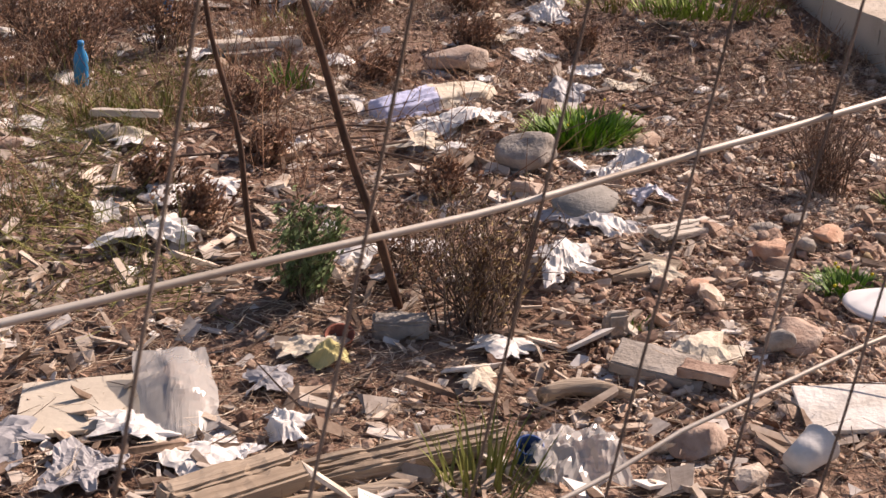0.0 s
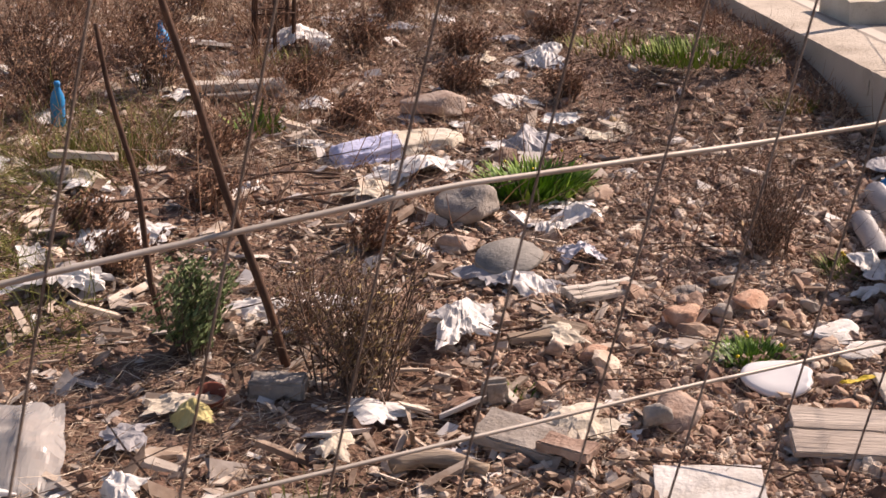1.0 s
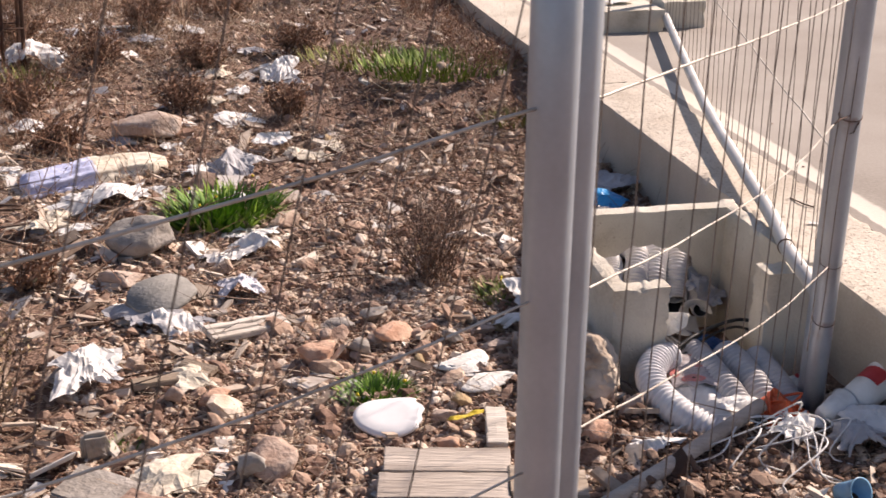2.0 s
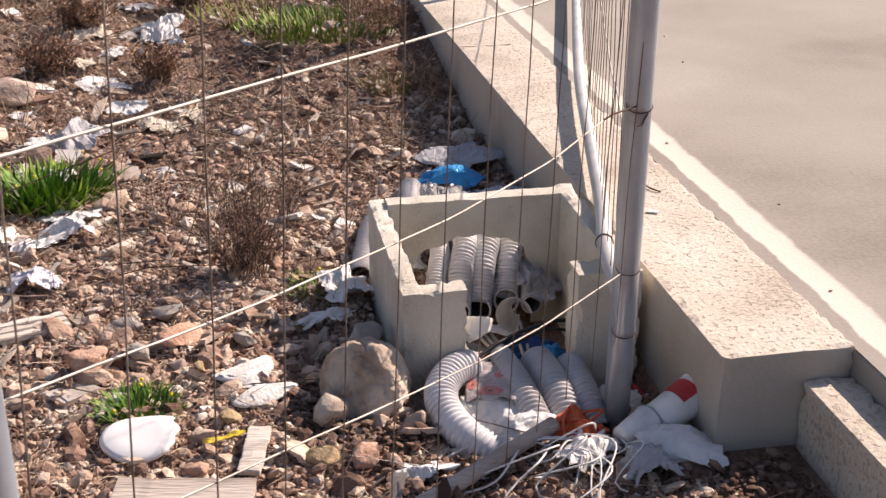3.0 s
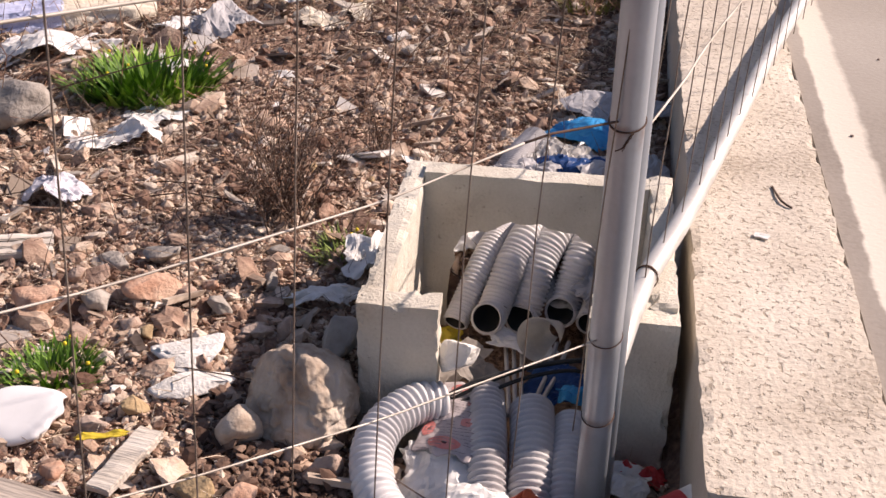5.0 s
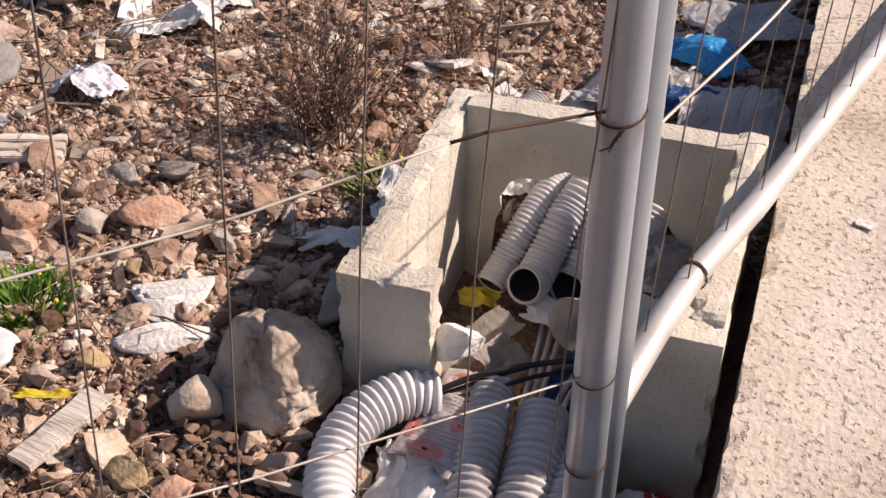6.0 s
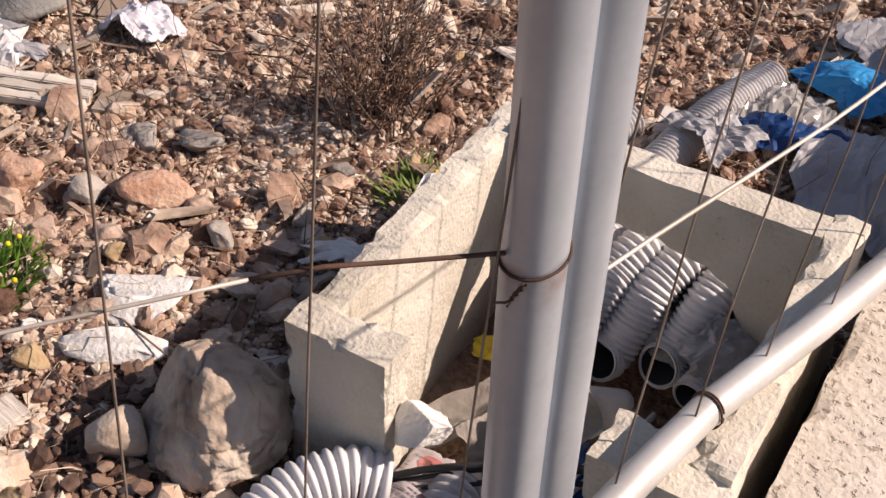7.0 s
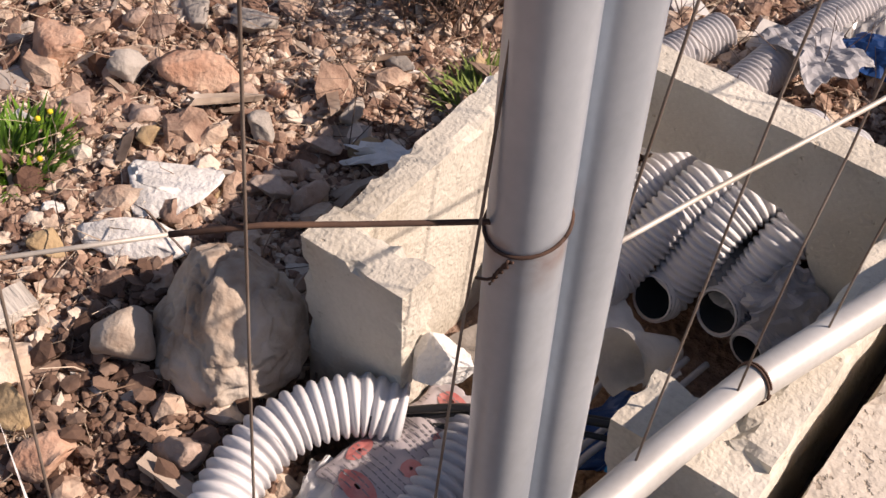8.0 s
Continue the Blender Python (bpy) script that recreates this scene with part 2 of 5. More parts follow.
CHIPWOOD = material("wood_chip", [(0.13, 0.085, 0.06), (0.30, 0.22, 0.165), (0.48, 0.39, 0.31), (0.66, 0.58, 0.49)], 8, 0.9, 0.2, 60, island=1.0)
PRINT = material("dark_print", [(0.17, 0.155, 0.155), (0.27, 0.25, 0.25)], 9, 0.6, 0.0, 60)
CLEAR = clear_plastic("clear_film", (0.58, 0.56, 0.53), 0.22, 0.46)


# ---------------- shape helpers ----------------
def nz(x, y, z=0.0, s=1.0, seed=0.0):
    return noise.noise(Vector((x * s + seed * 7.3, y * s - seed * 3.1, z * s + seed)))


def smooth(a, b, v):
    k = min(1.0, max(0.0, (v - a) / (b - a)))
    return k * k * (3 - 2 * k)


def gz(x, y):
    """Height of the ground."""
    h = 0.02 + 0.022 * nz(x, y, 0, 1.1) + 0.016 * nz(x, y, 0, 3.7, 2) + 0.009 * nz(x, y, 0, 11, 3)
    far = smooth(5.0, 9.0, y)
    h += far * (0.06 * nz(x, y, 0, 0.9, 5) + 0.05)
    # banked up along the far part of the low wall
    h += 0.15 * smooth(5.0, 6.8, y) * smooth(2.6, 3.9, x)
    # the pit in and before the chamber
    pit = smooth(3.36, 3.48, x) * (1 - smooth(4.02, 4.12, x)) * smooth(2.86, 3.04, y) * (1 - smooth(3.62, 3.72, y))
    front = smooth(3.45, 3.6, x) * (1 - smooth(4.05, 4.2, x)) * smooth(2.55, 2.85, y) * (1 - smooth(3.0, 3.1, y))
    return h * (1 - max(pit, front)) - 0.12 * pit - 0.03 * front


def link(name, bm, mat, smooth_faces=True):
    me = bpy.data.meshes.new(name)
    bm.normal_update()
    bm.to_mesh(me)
    bm.free()
    for f in me.polygons:
        f.use_smooth = smooth_faces
    me.materials.append(mat)
    return new(name, me)


def part(name, bm, mat, parent, label="", smooth_faces=True):
    ob = link(name, bm, mat, smooth_faces)
    ob.parent = parent
    ob.matrix_parent_inverse = Matrix()
    if label:
        ob["label"] = label
    return ob


def empty(name, label, category, m=None, group="", kind=""):
    ob = new(name)
    ob.empty_display_size = 0.1
    if m is not None:
        ob.matrix_world = m
    return tagged(ob, label, category, group, kind)


def solo(name, bm, mat, label, category, m=None, group="", kind="", smooth_faces=True):
    ob = link(name, bm, mat, smooth_faces)
    if m is not None:
        ob.matrix_world = m
    return tagged(ob, label, category, group, kind)


def data_mesh(name, verts, faces, mat, smooth_faces=False):
    me = bpy.data.meshes.new(name)
    me.from_pydata(verts, [], faces)
    if smooth_faces:
        for f in me.polygons:
            f.use_smooth = True
    me.materials.append(mat)
    return new(name, me)


def block(bm, x0, x1, y0, y1, z0, z1, cell=0.04, rough=0.0, seed=0.0, bevel=0.0):
    """A box with subdivided, slightly uneven faces, added to bm."""
    tmp = bmesh.new()
    bmesh.ops.create_cube(tmp, size=1)
    for v in tmp.verts:
        v.co = Vector((x0 + (v.co.x + 0.5) * (x1 - x0), y0 + (v.co.y + 0.5) * (y1 - y0), z0 + (v.co.z + 0.5) * (z1 - z0)))
    if bevel:
        bmesh.ops.bevel(tmp, geom=tmp.edges[:], offset=bevel, segments=2, affect="EDGES")
    for axis, size in ((0, x1 - x0), (1, y1 - y0), (2, z1 - z0)):
        cuts = min(140, int(size / cell))
        lo = (x0, y0, z0)[axis]
        for k in range(1, cuts):
            no = Vector([1.0 if a == axis else 0.0 for a in range(3)])
            bmesh.ops.bisect_plane(tmp, geom=tmp.verts[:] + tmp.edges[:] + tmp.faces[:], plane_co=no * (lo + size * k / cuts), plane_no=no)
    if rough:
        tmp.normal_update()
        for v in tmp.verts:
            c = v.co.copy()
            k = nz(c.x, c.y, c.z, 14, seed) + 0.6 * nz(c.x, c.y, c.z, 40, seed + 1)
            gaps = sorted((min(c[a] - lo, hi - c[a]), a, 1 if c[a] - lo < hi - c[a] else -1) for a, lo, hi in ((0, x0, x1), (1, y0, y1), (2, z0, z1)))
            near = 1 - smooth(0.0, max(0.02, rough * 2.4), gaps[1][0])
            chip = near * rough * 1.5 * max(0.0, 0.12 + nz(c.x, c.y, c.z, 18, seed + 2) + 0.5 * nz(c.x, c.y, c.z, 55, seed + 4))
            inward = Vector((0, 0, 0))
            for _, a, way in gaps[:2]:
                inward[a] += way
            v.co = c + v.normal * (rough * 0.35 * k) + inward * chip
    join(bm, tmp)


def join(bm, other):
    me = bpy.data.meshes.new("scratch")
    other.to_mesh(me)
    other.free()
    bm.from_mesh(me)
    bpy.data.meshes.remove(me)


def rock(sx, sy, sz, seed, sub=3, angular=0.8, cut=0.45):
    """An uneven stone with a few broken flats, resting on z = 0 with a little sunk in."""
    bm = bmesh.new()
    bmesh.ops.create_icosphere(bm, subdivisions=sub, radius=1)
    r = random.Random(seed * 17 + 3)
    planes = [(Vector((r.gauss(0, 1), r.gauss(0, 1), r.gauss(0, 0.9))).normalized(), r.uniform(cut, 0.40 + cut)) for _ in range(13)]
    for v in bm.verts:
        c = v.co.copy()
        for n, d in planes:
            over = c.dot(n) - d
            if over > 0:
                c -= n * over * (0.6 + angular * 0.4)
        c *= 1 + 0.10 * noise.noise(c * 1.7 + Vector((seed, 0, 0))) + 0.06 * noise.noise(c * 4.5 + Vector((0, seed, 0))) + 0.03 * noise.noise(c * 11 + Vector((0, 0, seed)))
        v.co = Vector((c.x * sx / 2, c.y * sy / 2, c.z * sz / 2 + sz * 0.36))
    return bm


def tube_mesh(pts, radius, sides=10, bm=None, caps=True, profile=None):
    """A tube swept along points; radius a number, or profile(distance) for a ribbed one."""
    bm = bm or bmesh.new()
    pts = [Vector(p) for p in pts]
    far, rings = 0.0, []
    up = Vector((0.31, 0.17, 0.93))
    for k, p in enumerate(pts):
        d = (pts[min(k + 1, len(pts) - 1)] - pts[max(k - 1, 0)]).normalized()
        a = d.cross(up)
        if a.length < 0.1:
            a = d.cross(Vector((1, 0, 0)))
        a.normalize()
        b = d.cross(a)
        if k:
            far += (p - pts[k - 1]).length
        r = profile(far) if profile else (radius[k] if isinstance(radius, (list, tuple)) else radius)
        rings.append([bm.verts.new(p + (a * math.cos(2 * math.pi * j / sides) + b * math.sin(2 * math.pi * j / sides)) * r) for j in range(sides)])
    for q, w in zip(rings, rings[1:]):
        for j in range(sides):
            bm.faces.new((q[j], q[(j + 1) % sides], w[(j + 1) % sides], w[j]))
    if caps:
        bm.faces.new(rings[0][::-1])
        bm.faces.new(rings[-1])
    return bm


def spline(pts, step):
    """Points every step along a smooth line through pts."""
    pts = [Vector(p) for p in pts]
    out = []
    for k in range(len(pts) - 1):
        p0, p1, p2, p3 = pts[max(k - 1, 0)], pts[k], pts[k + 1], pts[min(k + 2, len(pts) - 1)]
        n = max(2, int((p2 - p1).length / step))
        for j in range(n):
            t = j / n
            out.append(0.5 * (2 * p1 + (p2 - p0) * t + (2 * p0 - 5 * p1 + 4 * p2 - p3) * t * t + (3 * p1 - p0 - 3 * p2 + p3) * t ** 3))
    return out + [pts[-1]]


def fold_wave(v):
    return abs((v % 2.0) - 1.0)


def sheet(w, h, amp, seed, nx=26, ny=18, lift=0.0, ragged=0.12, fold=0.0):
    """A crumpled piece of film, paper or cloth with sharp creases and a ragged outline, 2 mm thick, centred on the origin."""
    bm = bmesh.new()
    g = random.Random(seed * 31 + 7)
    creases = []
    for k in range(6):
        a = g.uniform(0, math.pi)
        f = g.uniform(0.7, 1.6) * (1.6 ** k) / max(w, h)
        creases.append((math.cos(a) * f, math.sin(a) * f, g.uniform(0, 2), 0.62 ** k))
    grid = []
    for j in range(ny + 1):
        row = []
        for i in range(nx + 1):
            u, v = i / nx - 0.5, j / ny - 0.5
            ang = math.atan2(v, u)
            k = 1 + ragged * (1.6 * nz(math.cos(ang), math.sin(ang), 0, 1.6, seed) + 1.0 * nz(math.cos(ang), math.sin(ang), 0, 6, seed + 3))
            e = max(abs(u), abs(v)) * 2
            x, y = u * w * (1 + (k - 1) * e) + 0.10 * w * nz(u * 3, v * 3, 0, 1, seed + 9), v * h * (1 + (k - 1) * e) + 0.10 * h * nz(u * 3, v * 3, 0, 1, seed + 11)
            wx, wy = u * w + 0.06 * w * nz(u * 4, v * 4, 0, 1, seed + 4), v * h + 0.06 * h * nz(u * 4, v * 4, 0, 1, seed + 5)
            z = sum(q * fold_wave(wx * a + wy * b + c) for a, b, c, q in creases) - 0.75
            z = amp * z * 1.25 + lift * (0.25 - u * u - v * v) * 1.6 + amp * 0.3 * nz(u * w, v * h, 0, 60, seed + 2)
            row.append(bm.verts.new((x, y, max(0.002 + 0.002 * g.random(), z + amp * 0.4))))
        grid.append(row)
    for j in range(ny):
        for i in range(nx):
            bm.faces.new((grid[j][i], grid[j][i + 1], grid[j + 1][i + 1], grid[j + 1][i]))
    bm.normal_update()
    bmesh.ops.solidify(bm, geom=bm.faces[:], thickness=0.0018)
    return bm


def on_ground(x, y, rz=0.0, dz=0.0, rx=0.0, ry=0.0):
    return pose(x, y, gz(x, y) + dz, rx, ry, rz)


def blades(count, radius, height, width, seed, lean=0.5, taper=True, droop=0.5, oval=1.0):
    """A tuft of curved grass blades as one mesh's vertices and faces."""
    r = random.Random(seed)
    vs, fs = [], []
    for _ in range(count):
        a, q = r.uniform(0, 2 * math.pi), math.sqrt(r.random()) * radius
        bx, by = math.cos(a) * q * oval, math.sin(a) * q
        out = a + r.gauss(0, 0.6)
        h = height * r.uniform(0.45, 1.0) * (1 - 0.35 * q / radius)
        ln = lean * r.uniform(0.2, 1.0) * (0.35 + 0.65 * q / radius)
        w = width * r.uniform(0.6, 1.2)
        side = Vector((-math.sin(out), math.cos(out), 0)) * w
        base = len(vs)
        for k in range(4):
            t = k / 3
            c = Vector((bx + math.cos(out) * ln * h * (t + droop * t * t), by + math.sin(out) * ln * h * (t + droop * t * t), h * (t - 0.25 * droop * ln * t * t)))
            ww = side * (1 - t) if taper else side
            if k < 3:
                vs += [c - ww, c + ww]
            else:
                vs.append(c)
        for k in range(2):
            fs.append((base + 2 * k, base + 2 * k + 1, base + 2 * k + 3, base + 2 * k + 2))
        fs.append((base + 4, base + 5, base + 6))
    return vs, fs


def tuft(name, label, x, y, count, radius, height, width, mat, seed, lean=0.5, oval=1.0, rz=0, category="grass tuft", flowers=0):
    vs, fs = blades(count, radius, height, width, seed, lean, oval=oval)
    root = empty(name, label, category, on_ground(x, y, rz, -0.005))
    ob = tagged(data_mesh("leaf_tuft", vs, fs, mat), kind="stuff")
    ob.parent = root
    r = random.Random(seed + 1)
    for _ in range(flowers):
        bm = bmesh.new()
        bmesh.ops.create_icosphere(bm, subdivisions=1, radius=0.006)
        a, q = r.uniform(0, 6.28), radius * math.sqrt(r.random())
        bmesh.ops.translate(bm, verts=bm.verts[:], vec=(math.cos(a) * q * oval, math.sin(a) * q, height * r.uniform(0.6, 0.95)))
        part("flower", bm, PETAL, root, "small yellow flower")
    return root


def shrub(name, label, x, y, spread, height, stems, mat, leafmat, seed, leaf=0.008, leaves=14, twig=0.0016, upright=0.5):
    """A shrub of thin forking stems with many small dry or green leaves."""
    r = random.Random(seed)
    root = empty(name, label, "shrub", on_ground(x, y))
    bm = bmesh.new()
    lv, lf = [], []

    def leafat(p):
        n = Vector((r.gauss(0, 1), r.gauss(0, 1), r.gauss(0, 1))).normalized()
        a = n.orthogonal().normalized()
        b = n.cross(a)
        s = leaf * r.uniform(0.5, 1.4)
        k = len(lv)
        lv.extend([p - a * s, p + b * s * 0.4, p + a * s, p - b * s * 0.4])
        lf.append((k, k + 1, k + 2, k + 3))

    for _ in range(stems):
        a, tilt = r.uniform(0, 2 * math.pi), r.uniform(0.05, 1.0) ** 0.8 * spread / height * (1.4 - upright)
        p = Vector((r.gauss(0, spread * 0.18), r.gauss(0, spread * 0.18), -0.01))
        d = Vector((math.cos(a) * tilt, math.sin(a) * tilt, 1)).normalized()
        ln = height * r.uniform(0.55, 1.1)
        pts = [p.copy()]
        for k in range(5):
            d = (d + Vector((r.gauss(0, 0.12), r.gauss(0, 0.12), r.gauss(0, 0.06)))).normalized()
            p = p + d * ln / 5
            pts.append(p.copy())
            if k > 0:
                for _ in range(2):
                    dd = (d + Vector((r.gauss(0, 0.6), r.gauss(0, 0.6), r.gauss(0.1, 0.4)))).normalized()
                    e = p + dd * ln * r.uniform(0.12, 0.3)
                    tube_mesh([p, (p + e) / 2 + dd.orthogonal() * 0.006, e], [twig * 0.8, twig * 0.7, twig * 0.4], 3, bm, False)
                    for _ in range(leaves // 3):
                        leafat(p + (e - p) * r.random() + Vector((r.gauss(0, 0.006), r.gauss(0, 0.006), r.gauss(0, 0.006))))
        tube_mesh(pts, [twig * (1.7 - 0.22 * k) for k in range(len(pts))], 4, bm, False)
        for _ in range(leaves):
            q = pts[r.randrange(2, len(pts))]
            leafat(q + Vector((r.gauss(0, 0.012), r.gauss(0, 0.012), r.gauss(0, 0.012))))
    tagged(part("stem_tangle", bm, mat, root), kind="stuff")
    ob = tagged(data_mesh("foliage", lv, lf, leafmat), kind="stuff")
    ob.parent = root
    return root


# ---------------- ground ----------------
def ground_sheet():
    xs = np.concatenate([np.linspace(-400, -8, 10)[:-1], np.linspace(-8, -1.5, 30)[:-1], np.arange(-1.5, 4.16, 0.045), [4.2, 4.5, 5, 6, 8, 12, 20, 60, 160, 500]])
    ys = np.concatenate([np.linspace(-300, -3, 9)[:-1], np.linspace(-3, 1.2, 30)[:-1], np.arange(1.2, 6.5, 0.045), np.arange(6.5, 14, 0.09), np.linspace(14, 500, 16)[1:]])
    vs = [(x, y, gz(x, y) if abs(x) < 20 and -10 < y < 30 else 0.0) for y in ys for x in xs]
    n = len(xs)
    fs = [(j * n + i, j * n + i + 1, (j + 1) * n + i + 1, (j + 1) * n + i) for j in range(len(ys) - 1) for i in range(n - 1)]
    return tagged(data_mesh("ground", vs, fs, SOIL, True), "reddish brown stony waste ground with soil and gravel", "ground", kind="structure")


ground_sheet()


def flat(name, x0, x1, y0, y1, z0, z1, mat, label, category, cell=0.3, rough=0.0, bevel=0.004, seed=1.0):
    bm = bmesh.new()
    block(bm, x0, x1, y0, y1, z0, z1, cell, rough, seed, bevel)
    return solo(name, bm, mat, label, category, kind="structure", smooth_faces=False)


WALL_TOP = 0.30
# the low wall, its pale top in one piece; the paved yard behind it
bm = bmesh.new()
block(bm, 4.12, 4.47, 2.55, 5.6, -0.4, WALL_TOP, 0.022, 0.0065, 3, 0.0)
block(bm, 4.12, 4.47, 5.6, 16.0, -0.4, WALL_TOP, 0.08, 0.0055, 3, 0.0)
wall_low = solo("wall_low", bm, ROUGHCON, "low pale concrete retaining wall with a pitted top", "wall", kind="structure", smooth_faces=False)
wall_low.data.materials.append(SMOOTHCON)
# steep faces take the smoother, somewhat darker concrete
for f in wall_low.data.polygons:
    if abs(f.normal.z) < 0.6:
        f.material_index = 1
flat("pavement_yard", 4.47, 60.0, 0.5, 60.0, -0.4, WALL_TOP - 0.012, YARD, "smooth grey-brown concrete yard with a pale dusty strip", "pavement", 1.0, 0.0)
flat("kerb_low", 4.335, 4.47, 0.9, 2.545, -0.4, 0.22, ROUGHCON, "lower concrete kerb before the wall's end", "kerb", 0.03, 0.008, 0.0, 5)
flat("kerb_cross", 4.53, 5.06, 6.86, 7.32, 0.28, 0.42, CONCRETE, "raised concrete kerb block on the yard", "kerb", 0.05, 0.008, 0.0, 8)


bm = bmesh.new()
block(bm, 5.09, 5.36, 6.95, 7.22, 0.286, 0.45, 0.04, 0.008, 17, 0.0)
solo("concrete_block", bm, CONCRETE, "rough concrete block under the fence post", "concrete block", smooth_faces=False)


# ---------------- concrete chamber ----------------
def chamber():
    root = empty("cable_chamber", "small open precast concrete cable chamber with broken walls", "cable chamber", pose(3.412, 3.03, 0))
    top = 0.325
    bm = bmesh.new()
    block(bm, 0.003, 0.055, 0.03, 0.66, -0.25, top, 0.016, 0.008, 11, 0.0)
    for v in bm.verts:
        if v.co.z > 0.1:
            v.co.z -= 0.024 * (1 - v.co.y / 0.66) * (v.co.z - 0.1) / 0.22
    part("side_wall", bm, CONCRETE, root, smooth_faces=False)
    bm = bmesh.new()
    block(bm, 0.61, 0.669, 0.05, 0.66, -0.25, top + 0.01, 0.016, 0.010, 12, 0.0)
    part("side_wall", bm, CONCRETE, root, smooth_faces=False)
    bm = bmesh.new()
    block(bm, 0, 0.176, 0, 0.07, -0.25, top - 0.018, 0.014, 0.010, 13, 0.0)
    part("front_wall", bm, CONCRETE, root, smooth_faces=False)
    bm = bmesh.new()
    block(bm, 0.49, 0.675, 0, 0.10, -0.25, top - 0.002, 0.014, 0.009, 14, 0.0)
    part("front_wall", bm, CONCRETE, root, smooth_faces=False)
    # back wall, broken through in an arch
    bm = bmesh.new()
    x0, x1, z0, y0, y1 = 0.055, 0.61, -0.25, 0.585, 0.645
    hole = []
    n = 26
    for k in range(n + 1):
        a = math.pi * (1 - k / n)
        r = 1 + 0.09 * nz(math.cos(a), math.sin(a), 0, 3, 9) + 0.05 * nz(math.cos(a), math.sin(a), 0, 11, 4)
        hole.append((0.325 + 0.205 * r * math.cos(a), -0.02 + 0.232 * r * max(0.0, math.sin(a)) ** 0.5))
    outer = []
    for k in range(n + 1):
        hx = hole[k][0]
        ox = x0 + (x1 - x0) * k / n
        outer.append((ox, top + 0.008 + 0.004 * nz(ox, 0, 0, 25, 6)))
    hole = [(hole[0][0], z0)] + hole + [(hole[-1][0], z0)]
    outer = [(x0, z0)] + outer + [(x1, z0)]
    rings = []
    for y, shift, wide, high in ((y0, 0.0, 1.0, 1.0), (y1, 0.05, 1.36, 1.62)):
        # unseen far side of the break widened to let sun onto the conduits
        edge = [(min(0.60, max(0.062, 0.325 + shift + (h[0] - 0.325) * wide)), min(0.305, h[1] * high) if h[1] > 0 else h[1]) for h in hole]
        rings.append(([bm.verts.new((e[0], y, e[1])) for e in edge], [bm.verts.new((o[0], y, o[1])) for o in outer]))
    (ha, oa), (hb, ob_) = rings
    for k in range(len(hole) - 1):
        bm.faces.new((oa[k], ha[k], ha[k + 1], oa[k + 1]))
        bm.faces.new((ob_[k], ob_[k + 1], hb[k + 1], hb[k]))
        bm.faces.new((ha[k], hb[k], hb[k + 1], ha[k + 1]))
        bm.faces.new((oa[k], oa[k + 1], ob_[k + 1], ob_[k]))
    part("back_wall", bm, CONCRETE, root, smooth_faces=False)
    return root


chamber()


# ---------------- corrugated conduits ----------------
def conduit(label, pts, r=0.045, mat=None, pitch=0.0118, open_end=True):
    root = empty("conduit", label, "conduit", group="corrugated conduits")
    line = spline(pts, min(0.0021, pitch / 5.6))
    bm = tube_mesh(line, r, 20, caps=False, profile=lambda s: r - min(0.0072, pitch * 0.52) * (1 - max(0.0, 0.38 + 0.62 * math.sin(2 * math.pi * s / pitch)) ** 0.42))
    shell = part("outer_wall", bm, mat or CONDUIT, root)
    inner = spline(pts, 0.03)
    # inner tube coloured near black in place of the shade in the bore
    part("shaded_bore", tube_mesh(inner, r - 0.0080, 20, caps=False), BORESHADE, root, "conduit bore with its shade painted dark")
    a, d = line[0], (line[1] - line[0]).normalized()
    u = d.orthogonal().normalized()
    w = d.cross(u)
    bm = bmesh.new()
    ring = [[bm.verts.new(a + (u * math.cos(6.28319 * j / 20) + w * math.sin(6.28319 * j / 20)) * q - d * o) for j in range(20)] for q, o in ((r - 0.0035, -0.001), (r - 0.0032, 0.002), (r - 0.0066, 0.002), (r - 0.0066, -0.004))]
    for p, q in zip(ring, ring[1:]):
        for j in range(20):
            bm.faces.new((p[j], p[(j + 1) % 20], q[(j + 1) % 20], q[j]))
    part("rim", bm, mat or CONDUIT, shell)
    return root


# paler colour in the chamber adds brightness for the sunlit rib highlights
conduit("grey corrugated conduit lying in the chamber", [(3.653, 3.442, 0.030), (3.661, 3.475, 0.018), (3.675, 3.53, 0.048), (3.70, 3.60, 0.112), (3.735, 3.70, 0.150), (3.77, 3.95, 0.08)], 0.042, PALECONDUIT, 0.0118)
conduit("grey corrugated conduit end inside the chamber", [(3.732, 3.496, 0.004), (3.741, 3.528, -0.004), (3.755, 3.565, 0.045), (3.777, 3.625, 0.115), (3.815, 3.72, 0.150), (3.85, 3.95, 0.08)], 0.042, PALECONDUIT, 0.0118)
conduit("grey corrugated conduit with a dark open mouth", [(3.831, 3.528, 0.014), (3.839, 3.558, 0.008), (3.852, 3.60, 0.05), (3.868, 3.645, 0.11), (3.89, 3.72, 0.14), (3.92, 3.85, 0.08)], 0.042, PALECONDUIT, 0.0118)
conduit("narrow grey corrugated conduit beside the chamber wall", [(3.572, 3.47, -0.01), (3.585, 3.51, 0.015), (3.62, 3.60, 0.09), (3.65, 3.70, 0.12), (3.68, 3.9, 0.08)], 0.034, PALECONDUIT, 0.0105)
conduit("grey corrugated conduit low in the chamber corner", [(3.905, 3.49, 0.012), (3.912, 3.53, 0.014), (3.935, 3.62, 0.05), (3.955, 3.70, 0.05)], 0.034)
